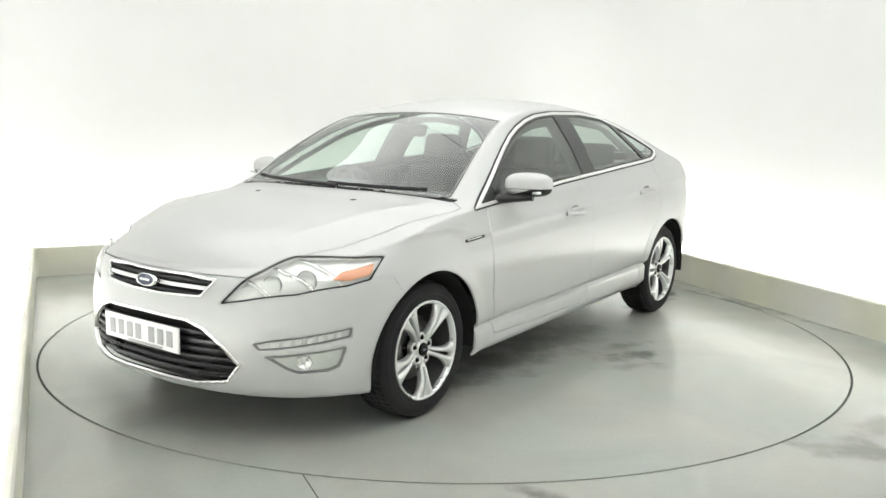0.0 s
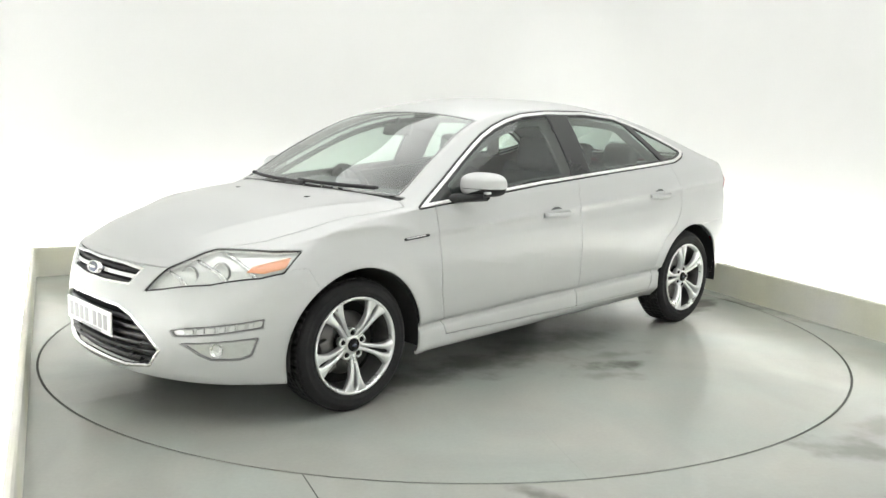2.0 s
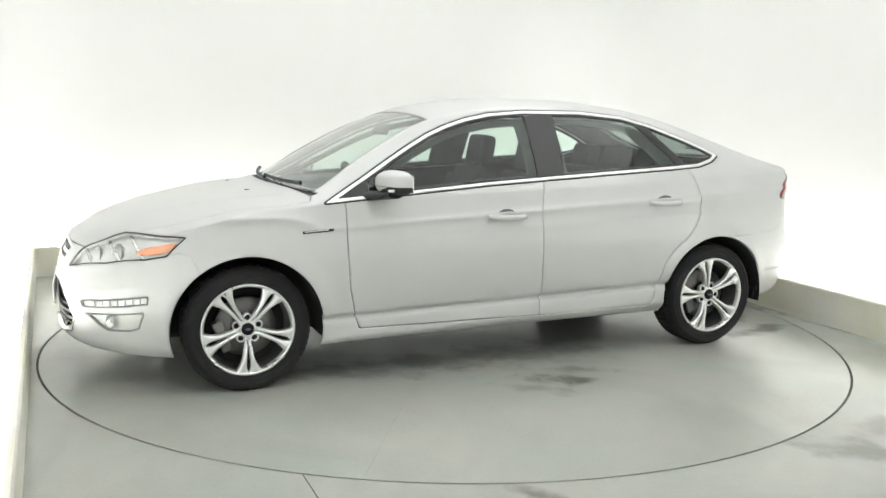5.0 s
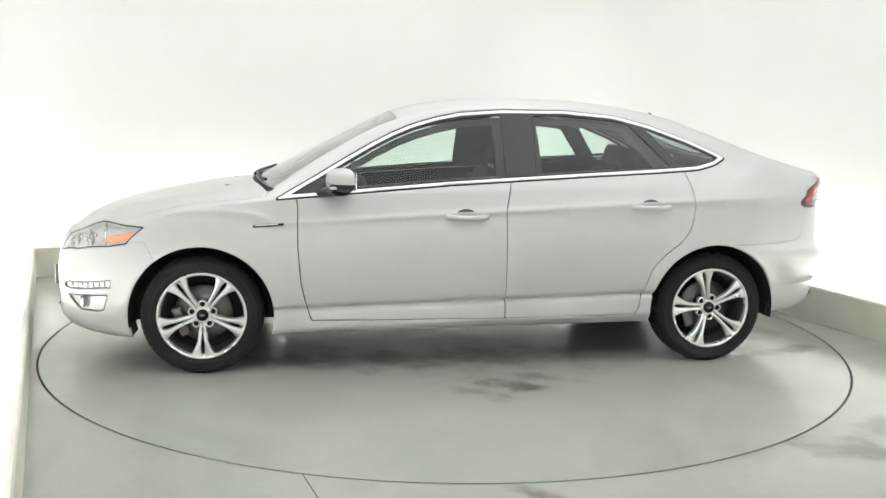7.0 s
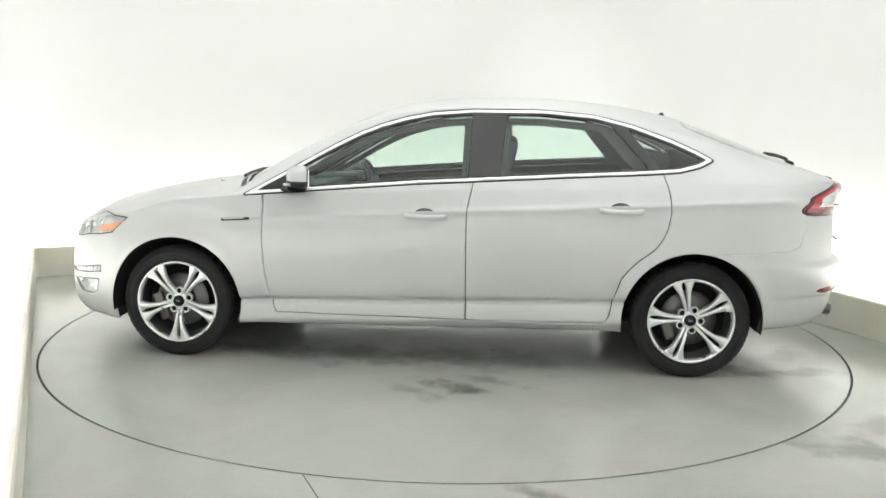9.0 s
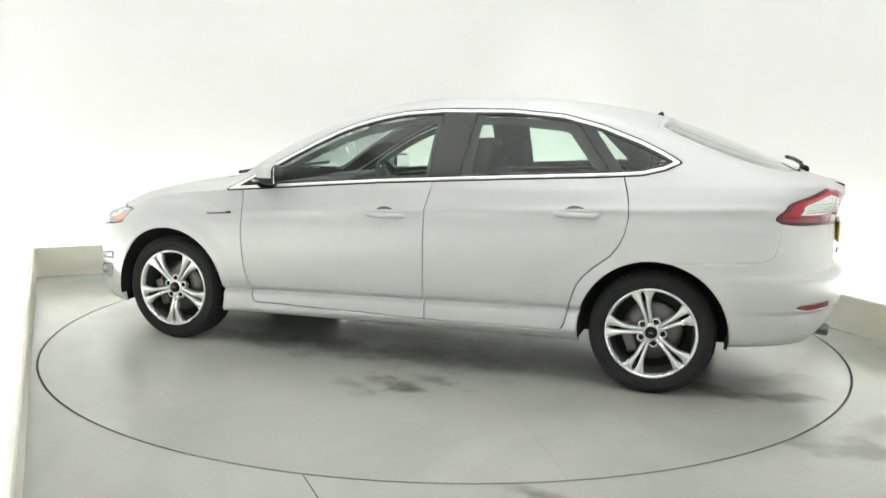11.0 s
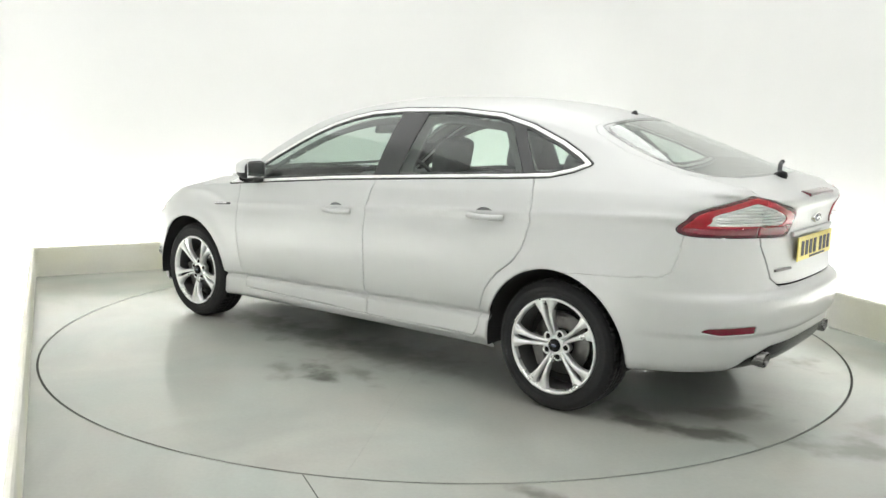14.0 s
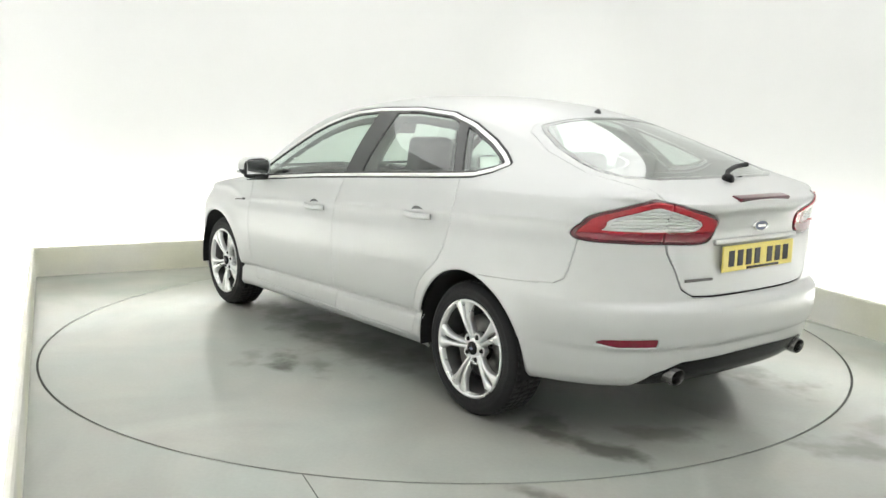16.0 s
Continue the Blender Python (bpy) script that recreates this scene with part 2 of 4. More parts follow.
def stained(name, color, spots):
    """Painted concrete with faint wear, stains and other separate dark patches: (x, y, half length, half width, turn,
    strength).
    """
    m = mat(name, color, 0.20, 0, 0.0, 0.05, 55, 0.03, 0.0, 0.8)
    n, l = m.node_tree.nodes, m.node_tree.links
    b = n["Principled BSDF"]
    old = b.inputs["Base Color"].links[0].from_socket
    tc = n.new("ShaderNodeTexCoord")
    warp = n.new("ShaderNodeTexNoise")
    warp.inputs["Scale"].default_value, warp.inputs["Detail"].default_value = 5.5, 8
    l.new(tc.outputs["Object"], warp.inputs["Vector"])
    mask = None
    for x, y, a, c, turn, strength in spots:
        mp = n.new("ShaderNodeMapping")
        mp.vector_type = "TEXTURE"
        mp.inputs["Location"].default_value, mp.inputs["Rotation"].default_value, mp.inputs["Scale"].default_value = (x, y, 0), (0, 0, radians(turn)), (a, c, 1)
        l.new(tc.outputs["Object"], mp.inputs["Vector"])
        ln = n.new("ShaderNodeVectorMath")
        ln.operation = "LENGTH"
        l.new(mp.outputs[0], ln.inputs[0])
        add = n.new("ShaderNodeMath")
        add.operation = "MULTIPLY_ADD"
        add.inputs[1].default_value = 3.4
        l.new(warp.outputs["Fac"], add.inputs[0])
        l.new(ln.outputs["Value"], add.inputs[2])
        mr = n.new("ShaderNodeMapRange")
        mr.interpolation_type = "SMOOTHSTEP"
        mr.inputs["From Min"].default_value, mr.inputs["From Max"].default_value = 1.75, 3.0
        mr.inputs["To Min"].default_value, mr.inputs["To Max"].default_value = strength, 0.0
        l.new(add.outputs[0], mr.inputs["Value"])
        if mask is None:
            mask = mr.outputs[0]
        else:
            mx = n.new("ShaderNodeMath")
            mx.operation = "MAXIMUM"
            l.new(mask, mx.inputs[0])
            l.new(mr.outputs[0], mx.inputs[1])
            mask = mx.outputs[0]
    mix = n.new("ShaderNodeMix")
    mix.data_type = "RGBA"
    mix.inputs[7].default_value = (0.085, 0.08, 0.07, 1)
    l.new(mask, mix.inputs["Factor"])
    patch = n.new("ShaderNodeTexNoise")
    patch.inputs["Scale"].default_value, patch.inputs["Detail"].default_value = 1.7, 4
    l.new(tc.outputs["Object"], patch.inputs["Vector"])
    tint = n.new("ShaderNodeValToRGB")
    tint.color_ramp.elements[0].position, tint.color_ramp.elements[0].color = 0.36, (0.97, 1.01, 0.985, 1)
    tint.color_ramp.elements[1].position, tint.color_ramp.elements[1].color = 0.64, (1.03, 1.0, 0.965, 1)
    l.new(patch.outputs["Fac"], tint.inputs["Fac"])
    smear = n.new("ShaderNodeTexNoise")
    smear.inputs["Scale"].default_value, smear.inputs["Detail"].default_value, smear.inputs["Distortion"].default_value = 0.9, 5, 1.2
    l.new(tc.outputs["Object"], smear.inputs["Vector"])
    drag = n.new("ShaderNodeMapRange")
    drag.inputs["From Min"].default_value, drag.inputs["From Max"].default_value = 0.3, 0.7
    drag.inputs["To Min"].default_value, drag.inputs["To Max"].default_value = 0.90, 0.73
    l.new(smear.outputs["Fac"], drag.inputs["Value"])
    hue = n.new("ShaderNodeVectorMath")
    hue.operation = "MULTIPLY"
    l.new(old, hue.inputs[0])
    l.new(tint.outputs["Color"], hue.inputs[1])
    shade = n.new("ShaderNodeVectorMath")
    shade.operation = "SCALE"
    l.new(hue.outputs[0], shade.inputs[0])
    l.new(drag.outputs[0], shade.inputs["Scale"])
    l.new(shade.outputs[0], mix.inputs[6])
    sheen = n.new("ShaderNodeMapRange")
    sheen.inputs["From Min"].default_value, sheen.inputs["From Max"].default_value = 0.3, 0.7
    sheen.inputs["To Min"].default_value, sheen.inputs["To Max"].default_value = 0.13, 0.27
    l.new(patch.outputs["Fac"], sheen.inputs["Value"])
    l.new(sheen.outputs[0], b.inputs["Roughness"])
    l.new(mix.outputs[2], b.inputs["Base Color"])
    return m


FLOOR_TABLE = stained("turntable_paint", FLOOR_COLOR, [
    # stains beside the car, then dark patches below its sills and ends
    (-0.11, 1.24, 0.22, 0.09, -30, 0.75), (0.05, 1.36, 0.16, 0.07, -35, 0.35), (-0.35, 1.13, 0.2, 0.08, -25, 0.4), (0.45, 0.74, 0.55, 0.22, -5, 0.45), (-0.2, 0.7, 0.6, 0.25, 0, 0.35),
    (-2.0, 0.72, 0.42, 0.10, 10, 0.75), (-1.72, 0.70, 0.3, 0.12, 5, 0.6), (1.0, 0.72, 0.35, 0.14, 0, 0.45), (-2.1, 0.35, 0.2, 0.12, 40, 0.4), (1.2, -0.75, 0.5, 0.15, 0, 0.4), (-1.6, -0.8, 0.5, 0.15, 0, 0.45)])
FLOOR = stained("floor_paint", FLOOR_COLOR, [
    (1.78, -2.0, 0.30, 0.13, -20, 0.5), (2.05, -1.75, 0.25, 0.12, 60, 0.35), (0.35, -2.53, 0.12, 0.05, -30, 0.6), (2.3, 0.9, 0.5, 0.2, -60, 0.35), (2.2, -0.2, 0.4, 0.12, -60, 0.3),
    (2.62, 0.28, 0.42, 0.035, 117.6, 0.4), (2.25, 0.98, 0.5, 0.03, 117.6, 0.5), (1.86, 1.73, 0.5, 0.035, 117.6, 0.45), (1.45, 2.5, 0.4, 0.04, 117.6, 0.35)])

booth()
for (x, y) in [(a, b) for b in (2.0, 0.69, -0.62, -1.93, -3.24, -4.55) for a in (-1.26, 1.26)]:
    if (x, y) == (-1.26, 2.0):
        first_light = ceiling_light()
        first_light.matrix_basis = room_m() @ pose(x, y, WALL_H - 0.06, 0, 0, 0)
    else:
        copy_thing(first_light, room_m() @ pose(x, y, WALL_H - 0.06, 0, 0, 0))
table = turntable()


# ------------------------------------------------------------ the car: surface functions
def curve(x, xs, ys):
    """Smooth interpolation through a few points (xs rising)."""
    x, xs, ys = np.asarray(x, float), np.asarray(xs, float), np.asarray(ys, float)
    h, d = np.diff(xs), np.diff(ys) / np.diff(xs)
    m = np.empty_like(ys)
    m[0], m[-1] = d[0], d[-1]
    w1, w2 = 2 * h[1:] + h[:-1], h[1:] + 2 * h[:-1]
    same = d[1:] * d[:-1] > 0
    m[1:-1] = np.where(same, (w1 + w2) / (w1 / np.where(same, d[:-1], 1) + w2 / np.where(same, d[1:], 1)), 0)
    i = np.clip(np.searchsorted(xs, x) - 1, 0, len(xs) - 2)
    t = np.clip((x - xs[i]) / h[i], 0, 1)
    return ((1 + 2 * t) * (1 - t) ** 2 * ys[i] + t * (1 - t) ** 2 * h[i] * m[i] + t * t * (3 - 2 * t) * ys[i + 1] + t * t * (t - 1) * h[i] * m[i + 1])


def soft(x, xs, ys, reach=0.09):
    """The same, eased over a reach that dies away towards the car's ends."""
    x = np.asarray(x, float)
    r = reach * np.clip((2.15 - np.abs(x)) / 0.3, 0, 1)
    return sum(k * curve(x + d * r, xs, ys) for d, k in ((-1, 0.1), (-0.66, 0.15), (-0.33, 0.16), (0, 0.18), (0.33, 0.16), (0.66, 0.15), (1, 0.1)))


XA = 1.45


def belt(x):
    """Height of the body's upper edge: bonnet edge, waist and tail."""
    return soft(x, [-2.4, -2.2, -1.9, -1.5, -1.0, 0.0, 0.6, 1.05, 1.4, 1.7, 1.95, 2.1, 2.3],
                 [1.035, 1.06, 1.065, 1.06, 1.025, 0.985, 0.96, 0.935, 0.90, 0.855, 0.80, 0.765, 0.73])


def sill(x):
    return curve(x, [-2.4, -1.9, -1.3, -0.9, 1.0, 1.8, 2.05, 2.35], [0.29, 0.28, 0.24, 0.235, 0.215, 0.20, 0.21, 0.235])


def half_width(z, x):
    tilt = 0.030 * (0.9 - np.clip(x, -1.6, 1.6))
    zz = z - tilt
    # the shoulder crease climbs from the side vent to the tail lamp
    line, top = 0.874 - 0.056 * x, belt(x)
    low = (0.65 - tilt) + (z - 0.65) * (0.895 - 0.65 + tilt) / np.maximum(line - 0.65, 0.02)
    high = 0.895 + (z - line) * (np.maximum(top - tilt, 0.90) - 0.895) / np.maximum(top - line, 0.02)
    moved = np.where(z < 0.65, zz, np.where(z < line, low, high))
    w = np.clip((1.30 - x) / 0.25, 0, 1) * np.clip((x + 2.1) / 0.3, 0, 1)
    zz = zz + (moved - zz) * w
    heights, widths = [0.50, 0.65, 0.77, 0.858, 0.888, 0.904, 0.96, 1.04], [0.908, 0.913, 0.907, 0.894, 0.8965, 0.885, 0.855, 0.805]
    plain = curve(zz, [0.13, 0.19, 0.215, 0.245, 0.37] + heights, [0.80, 0.835, 0.864, 0.880, 0.897] + widths)
    # between the wheels a moulding runs along the foot of the doors
    moulded = curve(zz, [0.13, 0.19, 0.215, 0.245, 0.33, 0.352, 0.374] + heights, [0.80, 0.835, 0.864, 0.884, 0.880, 0.860, 0.893] + widths)
    return plain + (moulded - plain) * np.clip((1.14 - np.abs(x)) / 0.10, 0, 1)


def nose_x(z):
    return curve(z, [0.18, 0.26, 0.34, 0.5, 0.58, 0.66, 0.715, 0.76, 0.85], [2.24, 2.305, 2.315, 2.31, 2.295, 2.272, 2.235, 2.13, 1.9])


def tail_x(z):
    return -curve(z, [0.25, 0.34, 0.42, 0.450, 0.464, 0.50, 0.56, 0.615, 0.635, 0.65, 0.75, 0.90, 0.99, 1.03, 1.07], [2.22, 2.31, 2.330, 2.330, 2.356, 2.364, 2.370, 2.366, 2.345, 2.322, 2.31, 2.305, 2.325, 2.345, 2.34])


N_ARC, N_SIDE, N_LEV, N_TOP = 110, 250, 80, 76


def lower_point(s, v):
    """Body side and ends. s: 0 nose centre, 1 front side, 2 rear side, 3 tail centre; v: 0 sill, 1 upper edge."""
    s, v = np.broadcast_arrays(np.asarray(s, float), np.asarray(v, float))
    a = np.where(s < 1, s, np.where(s > 2, 3 - s, 1)) * math.pi / 2
    nf = np.where(s < 1.5, 2.45, 2.9)
    ca, sa = np.clip(np.cos(a), 0, 1) ** (2 / nf), np.sin(a) ** (2 / nf)
    side = XA + (np.clip(s, 1, 2) - 1) * (-2 * XA)
    xn = np.where(s < 1, XA + (2.3 - XA) * ca, np.where(s > 2, -XA - (2.34 - XA) * ca, side))
    z = sill(xn) + v * (belt(xn) - sill(xn))
    x = np.where(s < 1, XA + (nose_x(z) - XA) * ca, np.where(s > 2, -XA + (tail_x(z) + XA) * ca, side))
    y = half_width(z, x) * sa
    for cx, r in ((1.425, 0.385), (-1.425, 0.36)):
        d = np.hypot(x - cx, z - 0.318)
        y = y + 0.017 * np.exp(-((d - r) / 0.06) ** 2) * np.clip(sa, 0, 1) ** 6 * (z < 0.95)
    return np.stack([x, y, z], -1)


def crown(x):
    """Height along the car's middle: bonnet, windscreen, roof, rear window, tail."""
    return soft(x, [-2.4, -2.3, -2.2, -2.0, -1.7, -1.35, -1.0, -0.6, -0.2, 0.2, 0.45, 0.7, 1.0, 1.2, 1.3, 1.45, 1.7, 1.95, 2.08, 2.15, 2.205],
                 [1.035, 1.075, 1.105, 1.18, 1.30, 1.415, 1.477, 1.505, 1.506, 1.463, 1.38, 1.252, 1.10, 1.0, 0.978, 0.962, 0.922, 0.866, 0.818, 0.778, 0.731])


def rail(x):
    """The line of the roof rail and pillars: half width and height."""
    xs = [-2.4, -2.2, -1.9, -1.6, -1.2, -0.8, -0.4, 0.0, 0.3, 0.5, 0.7, 0.9, 1.08, 1.3]
    return (soft(x, xs, [0.60, 0.62, 0.635, 0.615, 0.585, 0.565, 0.56, 0.57, 0.595, 0.63, 0.68, 0.725, 0.755, 0.76]),
            soft(x, xs, [1.035, 1.085, 1.155, 1.245, 1.35, 1.418, 1.442, 1.43, 1.385, 1.315, 1.21, 1.09, 0.967, 0.93]))


def upper_point(s, w):
    """Bonnet, cabin and tail from the body's upper edge (w 0) to the middle (w 1)."""
    edge = lower_point(s, np.ones_like(np.asarray(s, float)))
    s, w = np.broadcast_arrays(np.asarray(s, float), np.asarray(w, float))
    x, ye, ze, _ = np.broadcast_arrays(edge[..., 0], edge[..., 1], edge[..., 2], w)
    zm = np.maximum(crown(x), ze)
    # a plain crowned lid
    yl = ye * (1 - w)
    lid = ze + (zm - ze) * (1 - np.abs(1 - w) ** 2.3)
    fold = 0.40 + 0.30 * (2.1 - x)
    lid = lid + 0.011 * np.exp(-np.abs(yl - fold) / 0.07) * np.clip((x - 1.15) / 0.15, 0, 1) * np.clip((2.1 - x) / 0.25, 0, 1)
    # the cabin: side up to the rail, then over the roof
    yr, zr = rail(x)
    yr = np.minimum(yr, ye * 0.98)
    zr = np.maximum(zr, ze)
    k = 0.5
    a = np.clip(w / k, 0, 1)
    b = np.clip((w - k) / (1 - k), 0, 1)
    yc = np.where(w < k, ye + (yr - ye) * a + 0.022 * np.sin(math.pi * a), yr * (1 - b))
    zc = np.where(w < k, ze + (zr - ze) * a, zr + (np.maximum(zm, zr) - zr) * (1 - (1 - b) ** 2.2))
    f = np.clip((1.16 - x) / 0.10, 0, 1) * np.clip((x + 2.30) / 0.16, 0, 1)
    f = f * f * (3 - 2 * f)
    return np.stack([x, yl + (yc - yl) * f, lid + (zc - lid) * f], -1)


def grid_faces(n, m):
    i, j = np.meshgrid(np.arange(n - 1), np.arange(m - 1), indexing="ij")
    a = (i * m + j).ravel()
    return np.stack([a, a + m, a + m + 1, a + 1], 1)


S_ALL = np.concatenate([np.linspace(0, 1, N_ARC, endpoint=False), np.linspace(1, 2, N_SIDE, endpoint=False), np.linspace(2, 3, N_ARC + 1)])


def half_shell():
    """The whole left half of the body in one sheet."""
    p = np.concatenate([lower_point(S_ALL[:, None], np.linspace(0, 1, N_LEV)[None, :]),
                        upper_point(S_ALL[:, None], np.linspace(0, 1, N_TOP)[None, 1:])], 1)
    return p.reshape(-1, 3), [tuple(f) for f in grid_faces(len(S_ALL), N_LEV + N_TOP - 1)]


def clip(mesh, field):
    """The part of a mesh where the field, given by the points' places, is positive."""
    v, faces = mesh
    if not len(v):
        return mesh
    val = field(v)
    if (val > 0).all():
        return mesh
    verts, out, cut = list(v), [], {}

    def crossing(a, b):
        key = (a, b) if a < b else (b, a)
        if key not in cut:
            t = val[key[0]] / (val[key[0]] - val[key[1]])
            cut[key] = len(verts)
            verts.append(v[key[0]] + t * (v[key[1]] - v[key[0]]))
        return cut[key]

    for f in faces:
        pos = [val[i] > 0 for i in f]
        if all(pos):
            out.append(f)
        elif any(pos):
            poly = []
            for k in range(len(f)):
                a, b = f[k], f[(k + 1) % len(f)]
                if val[a] > 0:
                    poly.append(a)
                if (val[a] > 0) != (val[b] > 0):
                    poly.append(crossing(a, b))
            if len(poly) > 2:
                out.append(tuple(poly))
    used = sorted({i for f in out for i in f})
    where = {i: n for n, i in enumerate(used)}
    return np.array([verts[i] for i in used]).reshape(-1, 3), [tuple(where[i] for i in f) for f in out]


def inside(poly, axes, grow=0.0):
    """Signed distance to a closed outline in two of the axes: positive within it, widened by grow."""
    q = np.array(poly, float)

    def field(v):
        p = v[:, axes]
        best, odd = np.full(len(p), 1e9), np.zeros(len(p), bool)
        for a, b in zip(q, np.roll(q, -1, 0)):
            d = b - a
            t = np.clip(((p - a) @ d) / (d @ d), 0, 1)
            best = np.minimum(best, np.hypot(*(p - a - t[:, None] * d).T))
            with np.errstate(divide="ignore", invalid="ignore"):
                hit = ((a[1] > p[:, 1]) != (b[1] > p[:, 1])) & (p[:, 0] < d[0] * (p[:, 1] - a[1]) / (d[1] if d[1] else 1e-12) + a[0])
            odd ^= hit
        return np.where(odd, best, -best) + grow
    return field


def smooth_outline(pts, n=6):
    """A closed outline through the points, rounded."""
    q = np.array(pts, float)
    out = []
    for i in range(len(q)):
        p0, p1, p2, p3 = q[i - 1], q[i], q[(i + 1) % len(q)], q[(i + 2) % len(q)]
        for k in range(n):
            t = k / n
            out.append(0.5 * (2 * p1 + (p2 - p0) * t + (2 * p0 - 5 * p1 + 4 * p2 - p3) * t * t + (3 * p1 - p0 - 3 * p2 + p3) * t ** 3))
    return out


def outside(field):
    return lambda v: -field(v)


def both(*fields):
    return lambda v: np.min([f(v) for f in fields], 0)


def normals(v, faces):
    n = np.zeros_like(v)
    for f in faces:
        a, b, c = v[f[0]], v[f[1]], v[f[2]]
        k = np.cross(b - a, c - a)
        for i in f:
            n[i] += k
    return n / np.maximum(np.linalg.norm(n, axis=1), 1e-12)[:, None]


def shifted(mesh, d):
    v, f = mesh
    return v + d * normals(v, f), f


def thick(mesh, depth=0.012):
    """Fold the free edges inward, so that the sheet shows a rounded thickness."""
    v, faces = mesh
    if not len(v):
        return mesh
    n = normals(v, faces)
    count = {}
    for f in faces:
        for k in range(len(f)):
            count[(f[k], f[(k + 1) % len(f)])] = 1
    rim = [e for e in count if (e[1], e[0]) not in count]
    ids = sorted({i for e in rim for i in e})
    where = {i: len(v) + n_ for n_, i in enumerate(ids)}
    v2 = np.concatenate([v, v[ids] - depth * n[ids]]) if ids else v
    return v2, faces + [(b, a, where[a], where[b]) for a, b in rim]


def weld(*meshes):
    vs, fs, k = [], [], 0
    for v, f in meshes:
        if len(v):
            vs.append(v)
            fs += [tuple(i + k for i in q) for q in f]
            k += len(v)
    return (np.concatenate(vs) if vs else np.zeros((0, 3))), fs


def mirrored(mesh):
    v, f = mesh
    return v * (1, -1, 1), [q[::-1] for q in f]


def joined(mesh):
    """Both halves as one sheet, closed along the middle."""
    v, f = weld(mesh, mirrored(mesh))
    key, where, out = {}, [], []
    for p in v:
        k = (round(p[0], 5), round(abs(p[1]) if abs(p[1]) < 1e-4 else p[1], 5), round(p[2], 5))
        if k not in key:
            key[k] = len(out)
            out.append(p)
        where.append(key[k])
    return np.array(out), [tuple(where[i] for i in q) for q in f]



XZ, YZ, XY = [0, 2], [1, 2], [0, 1]

DOOR_F = [(0.90, 0.975), (0.93, 0.945), (0.925, 0.90), (0.925, 0.70), (0.91, 0.50), (0.885, 0.38), (0.855, 0.284), (-0.207, 0.280), (-0.205, 0.60), (-0.20, 0.88), (-0.235, 1.05), (-0.235, 1.12)]
DOOR_R = [(-0.235, 1.12), (-0.235, 1.05), (-0.20, 0.88), (-0.205, 0.60), (-0.207, 0.280), (-0.955, 0.284), (-0.982, 0.325), (-1.005, 0.43), (-1.04, 0.54), (-1.075, 0.59), (-1.12, 0.635),
          (-1.17, 0.675), (-1.21, 0.706), (-1.25, 0.766), (-1.272, 0.82), (-1.286, 0.90), (-1.283, 0.96), (-1.272, 1.02), (-1.245, 1.10), (-1.235, 1.15), (-0.5, 1.25)]
WINDOWS = [(1.03, 0.938), (0.60, 0.975), (0.10, 1.018), (-0.23, 1.04), (-0.72, 1.072), (-1.15, 1.098), (-1.33, 1.112), (-1.44, 1.140), (-1.515, 1.176),
           (-1.43, 1.222), (-1.31, 1.275), (-1.10, 1.350), (-0.89, 1.402), (-0.60, 1.425), (-0.21, 1.422), (0.02, 1.402), (0.167, 1.372), (0.30, 1.332), (0.415, 1.285), (0.53, 1.226), (0.656, 1.155), (0.834, 1.050)]
HEADLAMP = [(2.237, 0.418, 0.604), (2.206, 0.460, 0.658), (2.160, 0.490, 0.703), (2.118, 0.518, 0.732), (2.061, 0.538, 0.756), (2.014, 0.556, 0.776), (1.968, 0.580, 0.791), (1.927, 0.634, 0.793),
            (1.877, 0.703, 0.793), (1.813, 0.786, 0.791), (1.705, 0.855, 0.788), (1.737, 0.857, 0.760), (1.797, 0.858, 0.697), (1.895, 0.819, 0.680), (2.064, 0.688, 0.648), (2.180, 0.510, 0.613)]
INDICATOR = [(1.945, 0.712), (1.905, 0.740), (1.755, 0.768), (1.790, 0.722), (1.88, 0.703)]
GRILLE = [(-0.1, 0.706), (0.20, 0.712), (0.380, 0.699), (0.325, 0.622), (0.1, 0.612), (-0.1, 0.612)]
INTAKE = [(-0.1, 0.526), (0.267, 0.520), (0.354, 0.492), (0.444, 0.424), (0.505, 0.355), (0.455, 0.286), (0.30, 0.264), (-0.1, 0.268)]
DAY_LAMP = [(2.190, 0.450), (2.148, 0.466), (1.887, 0.505), (1.893, 0.466), (2.126, 0.430), (2.180, 0.424)]
FOG_LAMP = [(2.165, 0.397), (1.908, 0.425), (1.931, 0.344), (1.973, 0.327), (2.073, 0.324), (2.109, 0.346)]
REFLECTOR = [(-2.092, 0.484), (-2.125, 0.498), (-2.27, 0.505), (-2.264, 0.471), (-2.165, 0.467)]
TAIL_LAMP = [(0.800, 0.955), (0.748, 1.008), (0.597, 1.064), (0.543, 1.063), (0.436, 1.030), (0.300, 0.990), (0.290, 0.938), (0.340, 0.885), (0.537, 0.888), (0.68, 0.891), (0.800, 0.903)]
TAIL_CLEAR = [(0.735, 0.957), (0.717, 0.987), (0.598, 1.032), (0.539, 1.027), (0.385, 0.978), (0.401, 0.938), (0.54, 0.938), (0.733, 0.942)]
GATE_FACE = [(-0.1, 0.658), (0.30, 0.662), (0.40, 0.668), (0.455, 0.70), (0.486, 0.78), (0.522, 0.85), (0.535, 0.95), (0.545, 1.2), (-0.1, 1.2)]
GATE_TOP = [(-1.375, -0.1), (-1.37, 0.46), (-1.42, 0.53), (-1.63, 0.615), (-1.9, 0.64), (-2.10, 0.575), (-2.4, 0.54), (-2.4, -0.1)]
